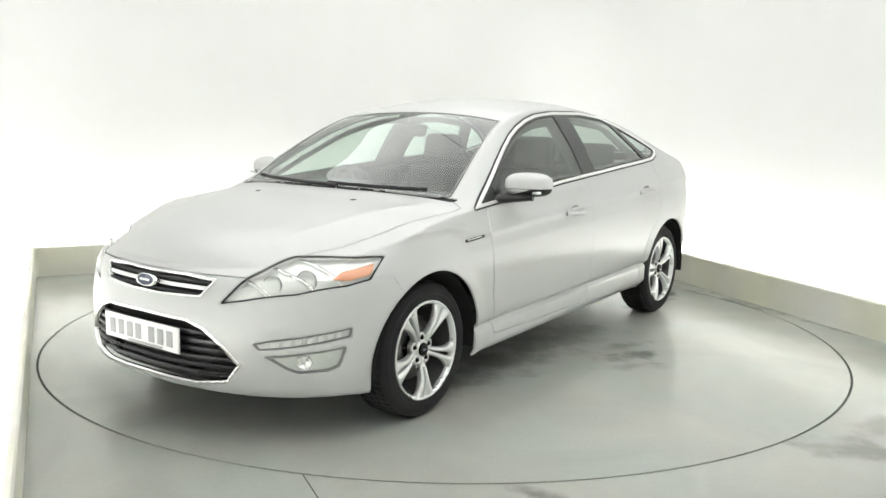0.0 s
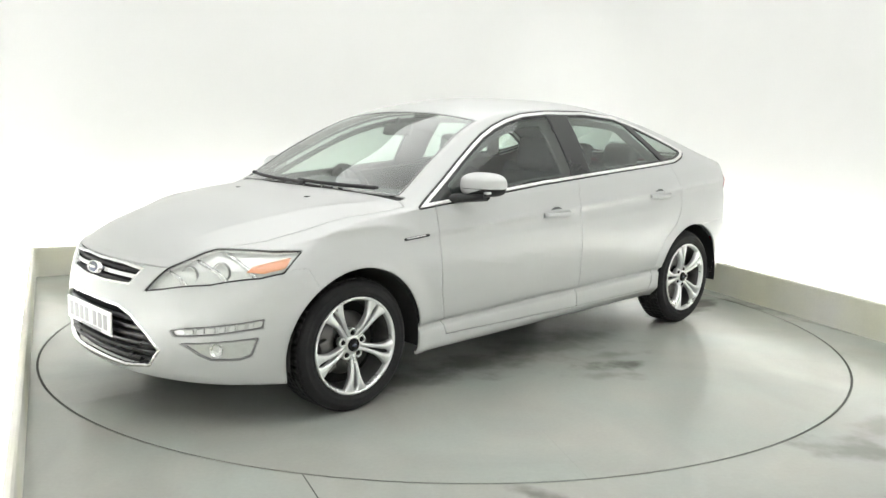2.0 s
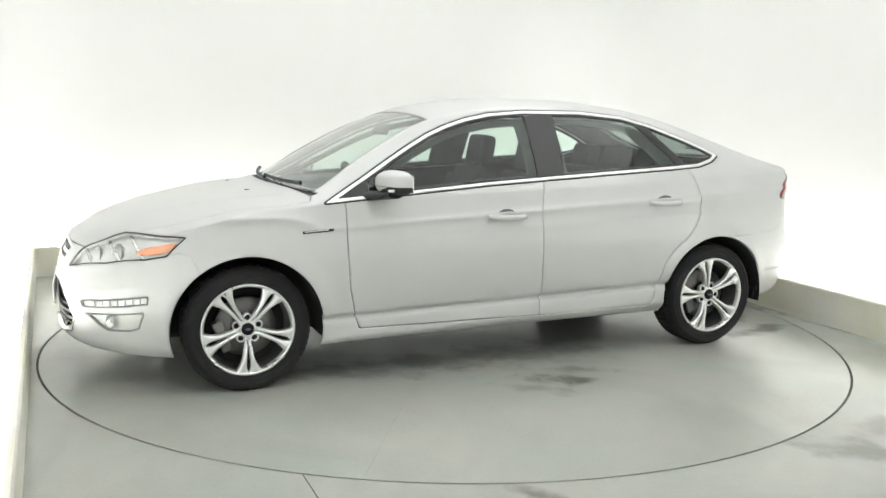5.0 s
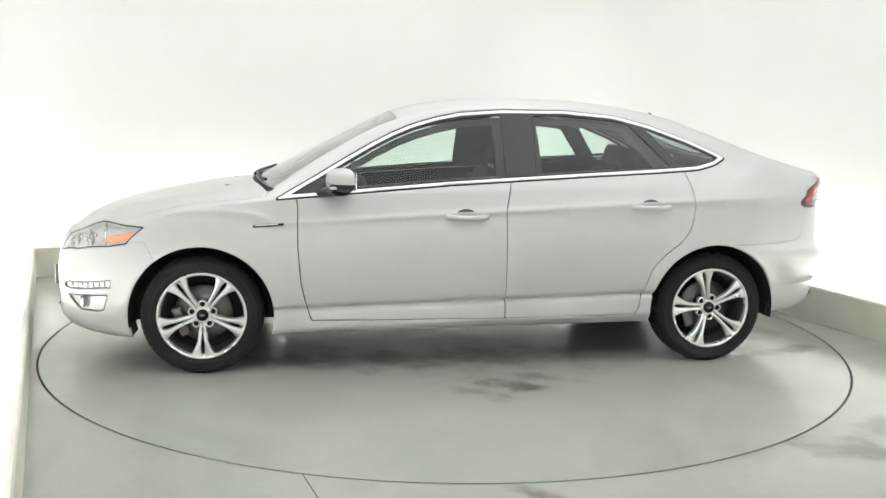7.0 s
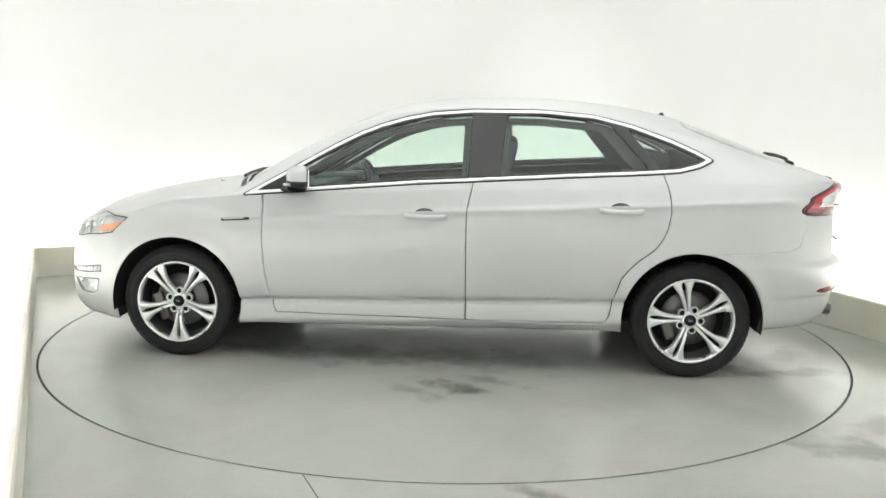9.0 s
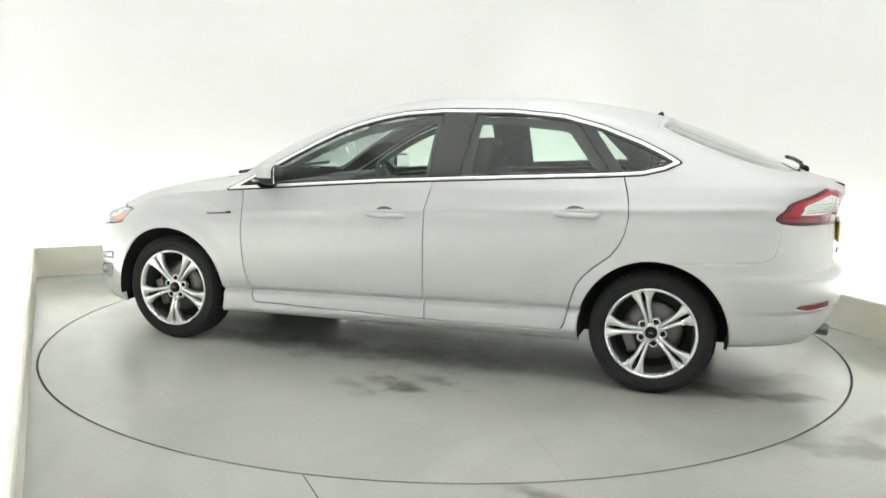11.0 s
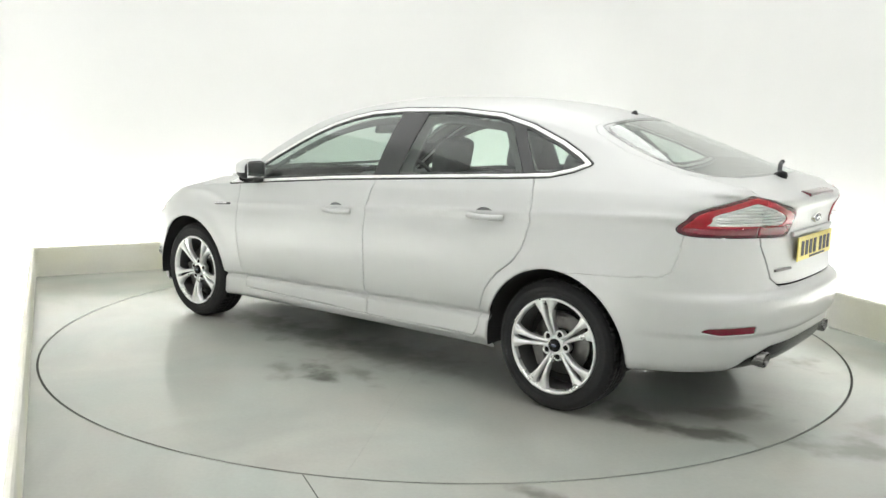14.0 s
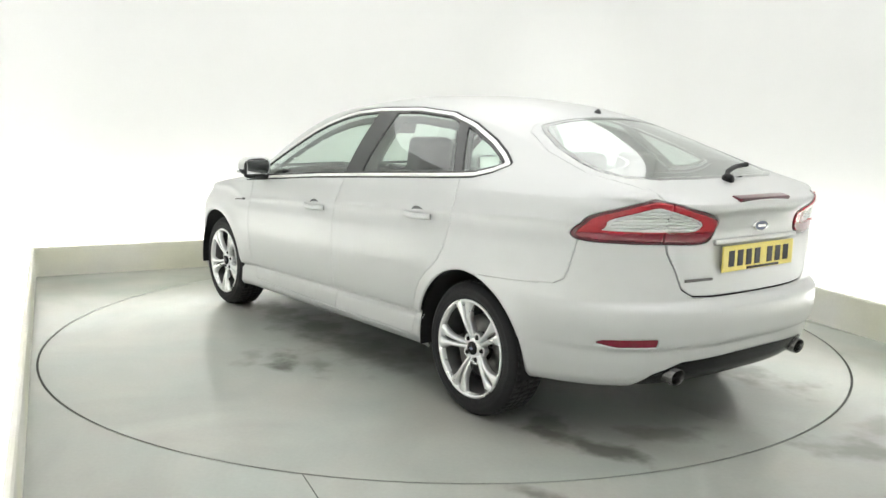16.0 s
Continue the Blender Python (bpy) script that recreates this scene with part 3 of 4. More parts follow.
REAR_GLASS = [(-1.425, -0.1), (-1.415, 0.20), (-1.395, 0.44), (-1.47, 0.495), (-1.63, 0.560), (-1.80, 0.590), (-1.91, 0.585), (-2.02, 0.535), (-2.09, 0.40), (-2.115, 0.20), (-2.12, -0.1)]
BONNET = [(2.5, -0.1), (2.5, 0.60), (2.06, 0.60), (1.96, 0.60), (1.8, 0.705), (1.56, 0.780), (1.20, 0.826), (1.10, 0.826), (1.085, 0.765), (1.165, 0.45), (1.20, 0.2), (1.207, -0.1)]
DIFFUSER = [(-0.1, 0.405), (0.14, 0.404), (0.44, 0.395), (0.56, 0.345), (0.63, 0.25), (0.6, 0.1), (-0.1, 0.1)]
BUMPER_R = [(-1.5, 0.69), (-1.75, 0.70), (-1.93, 0.712), (-1.975, 0.735), (-1.99, 0.78), (-2.01, 0.90), (-2.285, 0.90), (-2.29, 0.657), (-2.7, 0.655), (-2.7, 0), (-1.5, 0)]
GAP = 0.0022
TAIL_LAMP, TAIL_CLEAR = smooth_outline(TAIL_LAMP, 5), smooth_outline(TAIL_CLEAR, 5)


def headlamp(grow=0.0):
    """The headlamp's outline, taken square to its slanting face."""
    n = np.array([0.6, 0.55, 0.58]) / np.linalg.norm([0.6, 0.55, 0.58])
    e = np.array([-0.55, 0.6, 0.0]) / np.linalg.norm([-0.55, 0.6, 0.0])
    base = np.stack([e, np.cross(n, e)], 1)
    flat = inside([tuple(np.array(p) @ base) for p in HEADLAMP], [0, 1], grow)
    return lambda v: np.minimum(flat(v @ base), np.minimum(v[:, 1] - 0.3, v[:, 0] - 1.6))


def above(axis, at):
    return lambda v: v[:, axis] - at


def below(axis, at):
    return lambda v: at - v[:, axis]


def arch_gap(r):
    """Positive outside both wheel openings."""
    return lambda v: np.minimum(np.hypot(v[:, 0] - 1.425, v[:, 2] - 0.318), np.hypot(v[:, 0] + 1.425, v[:, 2] - 0.318)) - r


def screen_base(y):
    return 1.185 - 0.235 * y * y


def windscreen(grow=0.0):
    return lambda v: np.min([v[:, 0] - 0.375, screen_base(v[:, 1]) - v[:, 0], rail(v[:, 0])[0] - 0.022 - v[:, 1], v[:, 2] - 0.95], 0) + grow


def gate(grow=0.0):
    face, top = inside(GATE_FACE, YZ, grow), inside(GATE_TOP, XY, grow)
    return lambda v: np.where(v[:, 0] < -2.14, face(v), np.where(v[:, 2] > 1.0, top(v), -1))


def pair(name, mesh, material, parent, label="", depth=0.012):
    """A part of the left side and its twin on the right."""
    made = []
    for m in (mesh, mirrored(mesh)):
        m = thick(m, depth) if depth else m
        made.append(piece(name, m[0], m[1], material, parent, label))
    return made


def lamp_glass(name, color, base=0.05, power=5.0):
    """Thin clear sheet: passes light with a tint, mirrors by angle."""
    m = bpy.data.materials.new(name)
    m.use_nodes = True
    n, l = m.node_tree.nodes, m.node_tree.links
    n.remove(n["Principled BSDF"])
    t, g, f, mix = n.new("ShaderNodeBsdfTransparent"), n.new("ShaderNodeBsdfGlossy"), n.new("ShaderNodeLayerWeight"), n.new("ShaderNodeMixShader")
    p, k = n.new("ShaderNodeMath"), n.new("ShaderNodeMath")
    p.operation, p.inputs[1].default_value = "POWER", power
    k.operation, k.inputs[1].default_value, k.inputs[2].default_value = "MULTIPLY_ADD", 1 - base, base
    f.inputs[0].default_value = 0.5
    t.inputs[0].default_value = (*color, 1)
    g.inputs["Color"].default_value, g.inputs["Roughness"].default_value = (0.95, 0.97, 0.96, 1), 0.02
    l.new(f.outputs["Facing"], p.inputs[0])
    l.new(p.outputs[0], k.inputs[0])
    l.new(k.outputs[0], mix.inputs[0])
    l.new(t.outputs[0], mix.inputs[1])
    l.new(g.outputs[0], mix.inputs[2])
    l.new(mix.outputs[0], n["Material Output"].inputs[0])
    return m


GLASS = lamp_glass("window_glass", (0.78, 0.88, 0.825), 0.04, 3.0)
REAR_PANE = lamp_glass("rear_glass", (0.76, 0.86, 0.81), 0.06, 2.1)
BAND = lamp_glass("ceramic_band", (0.015, 0.015, 0.015), 0.05, 2.3)
LENS = lamp_glass("lamp_lens", (0.96, 0.97, 0.96), 0.05)


def wheel(angle):
    """One alloy wheel with its tyre, the outer face at local +z."""
    root = new("wheel")
    bm = bmesh.new()
    prof = [(0.222, -0.195), (0.228, -0.205), (0.262, -0.212), (0.298, -0.205), (0.310, -0.185), (0.3155, -0.16), (0.3155, -0.055), (0.311, -0.028), (0.300, -0.010), (0.286, -0.003),
            (0.283, -0.0005), (0.279, -0.003), (0.262, 0.002), (0.250, 0.002), (0.248, -0.0005), (0.245, 0.001), (0.236, -0.003), (0.229, -0.012), (0.226, -0.02)]
    lathe(bm, prof, 96)
    # tread blocks standing proud
    for k in range(60):
        a = 360 / 60 * k
        for w_, off in ((0.040, -0.052), (0.026, -0.090), (0.026, -0.124), (0.040, -0.162)):
            box(bm, (0.006, 0.027, w_), pose(0, 0, 0, 0, 0, a + (2 if off < -0.1 else 0)) @ pose(0.3145, 0, off, 0, 0, 3))
    part("tyre", bm, RUBBER, root, "black rubber tyre", smooth=True)
    bm = bmesh.new()
    lathe(bm, [(0.224, -0.03), (0.232, -0.012), (0.233, -0.004), (0.229, 0.001), (0.222, -0.001), (0.216, -0.012), (0.213, -0.028)], 96)
    for k in range(5):
        base = Matrix.Rotation(radians(angle + 72 * k), 4, "Z")
        for sgn in (-1, 1):
            # one arm of a split spoke: from the hub it widens to the rim, a slot between it and its twin
            rows = []
            for i in range(15):
                t = i / 14
                r = 0.040 + t * 0.180
                outer = 0.017 + 0.019 * t + 0.036 * max(0, (t - 0.42) / 0.58) ** 2.2
                slot = 0.0008 + 0.0095 * max(0, min(1, (t - 0.16) / 0.62)) * (1 - max(0, (t - 0.84) / 0.16) ** 2)
                top = -0.012 - 0.024 * (1 - t) ** 2 + 0.007 * math.sin(math.pi * t) + 0.008 * t
                w = outer - slot
                ring = [(slot, -0.030), (slot, -0.007), (slot + 0.12 * w, -0.002), (slot + 0.45 * w, 0.0015), (slot + 0.80 * w, -0.001), (outer - 0.0015, -0.006), (outer, -0.030)]
                rows.append([bm.verts.new(base @ Vector((r, sgn * c, top + dz))) for c, dz in ring])
            for p, q in zip(rows, rows[1:]):
                for j in range(6):
                    quad = (p[j], q[j], q[j + 1], p[j + 1])
                    bm.faces.new(quad if sgn > 0 else quad[::-1])
        # pad round the wheel nut, between two spokes
        lathe(bm, [(0.024, -0.060), (0.024, -0.036), (0.022, -0.032), (0.0155, -0.031), (0.0150, -0.040)], 20, Matrix.Rotation(radians(angle + 36 + 72 * k), 4, "Z") @ pose(0.056, 0, 0))
    lathe(bm, [(0.062, -0.07), (0.062, -0.048), (0.055, -0.040), (0.040, -0.033), (0.033, -0.026), (0.031, -0.03), (0.001, -0.03)], 48)
    part("rim", bm, ALLOY, root, "silver five split-spoke alloy rim", smooth=True)
    bm = bmesh.new()
    lathe(bm, [(0.2135, -0.027), (0.208, -0.05), (0.204, -0.09), (0.20, -0.19)], 64)
    part("rim_barrel", bm, BARREL, root, "dark grey rim barrel", smooth=True)
    bm = bmesh.new()
    lathe(bm, [(0.031, -0.035), (0.031, -0.022), (0.028, -0.018), (0.001, -0.017)], 32)
    part("hub_cap", bm, GLOSS, root, "black centre cap", smooth=True)
    bm = bmesh.new()
    lathe(bm, [(0.014, -0.0175), (0.014, -0.0165), (0.001, -0.016)], 24, Matrix.Diagonal((1, 0.5, 1, 1)))
    part("cap_badge", bm, BLUE, root, "plain blue oval badge", smooth=True)
    for k in range(5):
        bm = bmesh.new()
        m = Matrix.Rotation(radians(angle + 36 + 72 * k), 4, "Z") @ pose(0.055, 0, 0)
        lathe(bm, [(0.0145, -0.044), (0.0145, -0.040), (0.0095, -0.038), (0.0095, -0.030), (0.007, -0.027), (0.0005, -0.027)], 12, m)
        part("wheel_nut", bm, DARK, root, smooth=True)
    bm = bmesh.new()
    lathe(bm, [(0.07, -0.09), (0.150, -0.09), (0.152, -0.095), (0.152, -0.11), (0.07, -0.112)], 64)
    part("brake_disc", bm, STEEL, root, "grey steel brake disc", smooth=True)
    bm = bmesh.new()
    box(bm, (0.055, 0.16, 0.08), Matrix.Rotation(radians(20), 4, "Z") @ pose(0.125, 0, -0.10), 0.012)
    part("brake_caliper", bm, STEEL, root)
    bm = bmesh.new()
    lathe(bm, [(0.21, -0.13), (0.02, -0.14)], 32)
    part("brake_shield", bm, DARK, root)
    return root


def seat(name, x, y):
    root = new(name)
    root.parent = car
    bm = bmesh.new()
    box(bm, (0.50, 0.50, 0.16), pose(x + 0.02, y, 0.46, 0, -6, 0), 0.05, 4)
    for s in (-1, 1):
        box(bm, (0.48, 0.09, 0.20), pose(x + 0.02, y + s * 0.22, 0.48, 0, -6, 0), 0.04, 4)
    part("cushion", bm, CLOTH, root, smooth=True)
    bm = bmesh.new()
    box(bm, (0.13, 0.48, 0.60), pose(x - 0.30, y, 0.76, 0, -17, 0), 0.05, 4)
    for s in (-1, 1):
        box(bm, (0.16, 0.08, 0.50), pose(x - 0.27, y + s * 0.21, 0.74, 0, -17, 0), 0.035, 4)
    part("backrest", bm, CLOTH, root, smooth=True)
    bm = bmesh.new()
    box(bm, (0.11, 0.27, 0.20), pose(x - 0.42, y, 1.165, 0, -12, 0), 0.048, 4)
    part("headrest", bm, CLOTH, root, smooth=True)
    for s in (-1, 1):
        bm = bmesh.new()
        tube(bm, [(x - 0.38, y + s * 0.06, 1.02), (x - 0.415, y + s * 0.06, 1.12)], 0.007)
        part("headrest_post", bm, CHROME, root)


def cabin():
    for y in (0.37, -0.37):
        seat("front_seat", 0.02, y)
    # rear bench
    bench = new("rear_bench")
    bench.parent = car
    bm = bmesh.new()
    box(bm, (0.52, 1.30, 0.16), pose(-0.80, 0, 0.48, 0, -6, 0), 0.05, 4)
    part("cushion", bm, CLOTH, bench, smooth=True)
    bm = bmesh.new()
    box(bm, (0.14, 1.30, 0.56), pose(-1.16, 0, 0.78, 0, -22, 0), 0.05, 4)
    part("backrest", bm, CLOTH, bench, smooth=True)
    for y in (0.40, 0.0, -0.40):
        bm = bmesh.new()
        box(bm, (0.10, 0.26, 0.16), pose(-1.27, y, 1.13, 0, -14, 0), 0.045, 4)
        part("headrest", bm, CLOTH, bench, smooth=True)
    bm = bmesh.new()
    box(bm, (0.75, 1.25, 0.03), pose(-1.62, 0, 0.98, 0, 2, 0), 0.01)
    part("parcel_shelf", bm, TRIM_GREY, car, "dark grey parcel shelf")
    dash = new("dashboard")
    dash.parent = car
    bm = bmesh.new()
    box(bm, (0.55, 1.40, 0.18), pose(0.93, 0, 0.86, 0, 6, 0), 0.06, 4)
    box(bm, (0.30, 0.42, 0.07), pose(0.74, -0.37, 0.955, 0, 4, 0), 0.03, 3)
    box(bm, (0.14, 0.32, 0.40), pose(0.66, 0, 0.72, 0, -20, 0), 0.03, 3)
    part("dash_top", bm, TRIM_GREY, dash, smooth=True)
    bm = bmesh.new()
    box(bm, (0.9, 0.22, 0.30), pose(0.25, 0, 0.45), 0.04, 3)
    part("console", bm, TRIM_GREY, dash, smooth=True)
    wheel_ob = new("steering_wheel")
    wheel_ob.parent = car
    m = pose(0.50, -0.37, 0.90, 0, -66, 0)
    bm = bmesh.new()
    n, k = 48, 8
    rows = [[bm.verts.new(m @ Vector(((0.185 + 0.015 * math.cos(b)) * math.cos(a), (0.185 + 0.015 * math.cos(b)) * math.sin(a), 0.015 * math.sin(b))))
             for b in [2 * math.pi * j / k for j in range(k)]] for a in [2 * math.pi * i / n for i in range(n)]]
    for i in range(n):
        for j in range(k):
            bm.faces.new((rows[i][j], rows[(i + 1) % n][j], rows[(i + 1) % n][(j + 1) % k], rows[i][(j + 1) % k]))
    part("wheel_rim", bm, BLACK, wheel_ob, smooth=True)
    bm = bmesh.new()
    box(bm, (0.15, 0.17, 0.05), m, 0.02, 3)
    for a in (0, 180, 270):
        box(bm, (0.11, 0.035, 0.02), m @ pose(0, 0, 0, 0, 0, a + 90) @ pose(0.12, 0, 0), 0.006)
    part("hub", bm, TRIM_GREY, wheel_ob, smooth=True)
    bm = bmesh.new()
    box(bm, (0.03, 0.24, 0.07), pose(0.45, 0, 1.30, 0, -25, 0), 0.012, 3)
    tube(bm, [(0.46, 0, 1.33), (0.44, 0, 1.37)], 0.012)
    part("interior_mirror", bm, BLACK, car, "black interior rear-view mirror", smooth=True)


def door_mirror(side):
    """Silver cap on a black foot with the glass behind."""
    root = new("door_mirror")
    root.parent = car
    cx, cy, cz = MIRROR

    def shell(grow):
        bm = bmesh.new()
        bmesh.ops.create_uvsphere(bm, u_segments=40, v_segments=24, radius=1)
        for v in bm.verts:
            x, y, z = v.co
            v.co = Vector((np.sign(x) * abs(x) ** 0.9 * (0.088 if x > 0 else 0.035) * grow, np.sign(y) * abs(y) ** 0.6 * 0.116 * grow, np.sign(z) * abs(z) ** (0.68 if z > 0 else 0.6) * (0.066 if z > 0 else 0.060) * grow))
            # the cap tapers towards its outer end and leans back
            v.co.z *= 1.0 - 0.9 * max(0.0, v.co.y - 0.02)
            v.co.x -= 0.25 * v.co.y
            v.co += Vector((cx, cy, cz))
        return bm

    def cut_off(bm, at, way):
        bmesh.ops.bisect_plane(bm, geom=bm.verts[:] + bm.edges[:] + bm.faces[:], plane_co=at, plane_no=way, clear_outer=True)
        return bm
    made = []
    rear = ((cx - 0.024, cy, cz), (-1, -0.25, 0))
    bm = cut_off(cut_off(shell(1.0), (cx, cy, cz - 0.012), (0, 0, -1)), *rear)
    made.append(("cap", bm, PAINT, "silver painted cap"))
    bm = cut_off(cut_off(cut_off(shell(0.985), (cx, cy, cz - 0.015), (0, 0, 1)), (cx, cy - 0.06, cz - 0.046), (0, 0.30, -1)), *rear)
    made.append(("cap_lower", bm, PAINT, "silver lower half of the cap"))
    bm = shell(0.955)
    made.append(("housing", bm, BLACK, "black lower housing"))
    bm = bmesh.new()
    tube(bm, [(cx + 0.02, cy + 0.03, cz - 0.052), (cx + 0.05, cy - 0.04, cz - 0.060), (cx + 0.09, cy - 0.11, cz - 0.068), (cx + 0.14, cy - 0.19, cz - 0.082)], 0.052, 14, 0.46)
    made.append(("foot", bm, BLACK, "black foot"))
    bm = bmesh.new()
    box(bm, (0.006, 0.165, 0.088), pose(cx - 0.034, cy, cz, 0, 0, 14), 0.002)
    made.append(("mirror_glass", bm, CHROME, "mirror glass"))
    bm = bmesh.new()
    box(bm, (0.03, 0.10, 0.014), pose(cx + 0.046, cy + 0.050, cz - 0.033, 4, 0, -30), 0.006)
    made.append(("side_repeater", bm, CLEAR_RIB, "clear side repeater"))
    for name, bm, material, label in made:
        if side < 0:
            bmesh.ops.scale(bm, vec=(1, -1, 1), verts=bm.verts)
            bmesh.ops.reverse_faces(bm, faces=bm.faces)
        part(name, bm, material, root, label, smooth=name != "mirror_glass")


MIRROR = (0.68, 0.965, 1.042)


def number_plate(name, root_m, sheet, bars, parent):
    root = new(name)
    root.parent = parent
    bm = bmesh.new()
    box(bm, (0.52, 0.008, 0.111), root_m, 0.003)
    part("plate", bm, sheet, root)
    for i in range(7):
        bm = bmesh.new()
        box(bm, (0.040, 0.003, 0.068), root_m @ pose(-0.202 + 0.062 * i + (0.03 if i > 3 else 0), -0.0045, 0.0), 0.001)
        part("bar", bm, bars, root)
    bm = bmesh.new()
    box(bm, (0.24, 0.003, 0.010), root_m @ pose(0.03, -0.0045, -0.047), 0.001)
    part("bar", bm, bars, root)
    return root


def build_car():
    shell = half_shell()
    cut = clip(shell, arch_gap(0.375))
    dlo = smooth_dlo()
    win = both(dlo(0.009), above(1, 0.45))
    feats = [headlamp(0.002), both(inside(GRILLE, YZ, 0.0), above(0, 2.0)), both(inside(INTAKE, YZ, 0.012), above(0, 2.0)),
             both(inside(DAY_LAMP, XZ, 0.002), above(1, 0.45)), both(inside(FOG_LAMP, XZ, 0.002), above(1, 0.5)), both(inside(REFLECTOR, XZ, 0.001), above(1, 0.45)),
             both(inside(TAIL_LAMP, YZ, 0.003), below(0, -1.9)), both(inside(DIFFUSER, YZ), below(0, -1.9)), win, windscreen(), both(inside(REAR_GLASS, XY), above(2, 1.0))]
    cowl = both(lambda v: v[:, 0] - screen_base(v[:, 1]), lambda v: 1.22 - 0.20 * v[:, 1] ** 2 - v[:, 0], below(1, 0.775), above(2, 0.9), outside(inside(BONNET, XY, GAP)))
    skin = cut
    for f in feats + [cowl]:
        skin = clip(skin, outside(f))
    doors = [both(inside(DOOR_F, XZ), above(1, 0.6)), both(inside(DOOR_R, XZ), above(1, 0.6))]
    bonnet = both(inside(BONNET, XY), above(2, 0.712))
    bumper_f = both(lambda v: v[:, 0] - (1.652 + 0.5 * np.maximum(v[:, 2] - 0.62, 0)), below(2, 0.7125))
    bumper_r = inside(BUMPER_R, XZ)
    rest = skin
    made = {}
    for key, f in (("bonnet", bonnet), ("gate", gate()), ("door_f", doors[0]), ("door_r", doors[1]), ("bumper_f", bumper_f), ("bumper_r", bumper_r)):
        k = {"bumper_f": 0.06, "bumper_r": 0.3, "gate": 0.45}.get(key, 1.1)
        # the tailgate's gap opens towards its foot
        g = lambda v, k=k, key=key: GAP * np.where((v[:, 0] < -2.2) & (key == "gate"), 1.6, k)
        made[key] = clip(rest, lambda v, f=f, g=g: f(v) - g(v))
        rest = clip(rest, lambda v, f=f, g=g: -f(v) - g(v))

    v, f = thick(joined(rest))
    piece("body", v, f, PAINT, car, "silver metallic body with roof and wings")
    v, f = thick(joined(made["bonnet"]))
    bonnet_ob = piece("bonnet", v, f, PAINT, car)
    v, f = thick(joined(made["gate"]))
    gate_ob = piece("tailgate", v, f, PAINT, car)
    v, f = thick(joined(made["bumper_f"]))
    bf = piece("front_bumper", v, f, PAINT, car)
    v, f = thick(joined(made["bumper_r"]))
    br = piece("rear_bumper", v, f, PAINT, car)
    door_obs = [pair("front_door", made["door_f"], PAINT, car), pair("rear_door", made["door_r"], PAINT, car)]

    # dark inner shell, seen in the gaps and through the windows
    liner = clip(cut, above(0, -2.25))
    for q in feats:
        liner = clip(liner, lambda v, q=q: -q(v) - 0.004)
    roof = lambda v: v[:, 2] - np.where(v[:, 0] > 0.9, 9.0, 1.20)
    v, f = shifted(joined(clip(liner, outside(roof))), -0.016)
    piece("inner_shell", v, f, DARK, car, "dark inner lining")
    v, f = shifted(joined(clip(liner, roof)), -0.020)
    piece("headliner", v, f, HEADLINER, car, "pale grey roof lining")

    # side windows
    side = clip(shell, win)
    pair("window_seal", shifted(clip(side, outside(dlo(0.0))), -0.002), BLACK, car, "thin black outer seal", 0.008)
    side = clip(side, dlo(0.0))
    pair("window_trim", shifted(clip(side, outside(dlo(-0.014))), 0.004), TRIM_BRIGHT, car, "bright chrome window surround", 0.010)
    inner = clip(side, dlo(-0.014))
    pillar = lambda v: np.minimum(-0.205 - 0.03 * (v[:, 2] - 1.2) - v[:, 0], v[:, 0] + 0.385 + 0.10 * (v[:, 2] - 1.2))
    slant = lambda v: v[:, 0] + 1.245 - 0.85 * (v[:, 2] - 1.11)
    divider = lambda v: np.minimum(0.062 - slant(v), slant(v) + 0.008)
    sail = lambda v: v[:, 0] - 0.80
    seal = outside(dlo(-0.026))
    solid = lambda v: np.max([pillar(v), divider(v), sail(v), seal(v)], 0)
    pair("window_frame", clip(inner, solid), PILLAR, car, "gloss black pillars and seals", 0.008)
    # inner lining of the doors and posts, a little behind the glass
    post = lambda v: np.minimum(-0.165 - v[:, 0], v[:, 0] + 0.425)
    rear_post = lambda v: np.minimum(0.12 - slant(v), slant(v) + 0.01)
    border = lambda v: np.minimum(outside(dlo(-0.048))(v), slant(v) + 0.01)
    lining = lambda v: np.max([border(v), post(v), rear_post(v)], 0)
    pair("window_lining", shifted(clip(inner, lining), -0.045), LINING, car, "dark grey inner window lining", 0.012)
    panes = shifted(clip(inner, outside(solid)), -0.005)
    for i, sd in enumerate((1, -1)):
        for host, part_of in ((door_obs[0][i], above(0, -0.3)), (door_obs[1][i], both(below(0, -0.3), lambda v: slant(v) - 0.03)), (None, lambda v: 0.03 - slant(v))):
            m = clip(panes, part_of)
            m = m if sd > 0 else mirrored(m)
            piece("quarter_window" if host is None else "window", m[0], m[1], GLASS, host or car, "clear green-tinted glass")
    # screens
    screen = clip(shell, windscreen())
    edge = clip(screen, outside(windscreen(-0.014)))
    v, f = joined(shifted(clip(screen, windscreen(-0.014)), -0.003))
    piece("windscreen", v, f, GLASS, car, "clear raked windscreen")
    v, f = thick(joined(shifted(edge, -0.002)), 0.006)
    piece("windscreen_band", v, f, BAND, car, "black ceramic band")
    back = clip(shell, both(inside(REAR_GLASS, XY), above(2, 1.0)))
    rg = inside(REAR_GLASS, XY, -0.030)
    v, f = joined(shifted(clip(back, rg), -0.003))
    piece("rear_window", v, f, REAR_PANE, gate_ob, "clear sloping rear window")
    v, f = thick(joined(shifted(clip(back, outside(rg)), -0.002)), 0.006)
    piece("rear_window_band", v, f, BAND, gate_ob, "black ceramic band")
    v, f = thick(joined(shifted(clip(shell, cowl), -0.008)), 0.01)
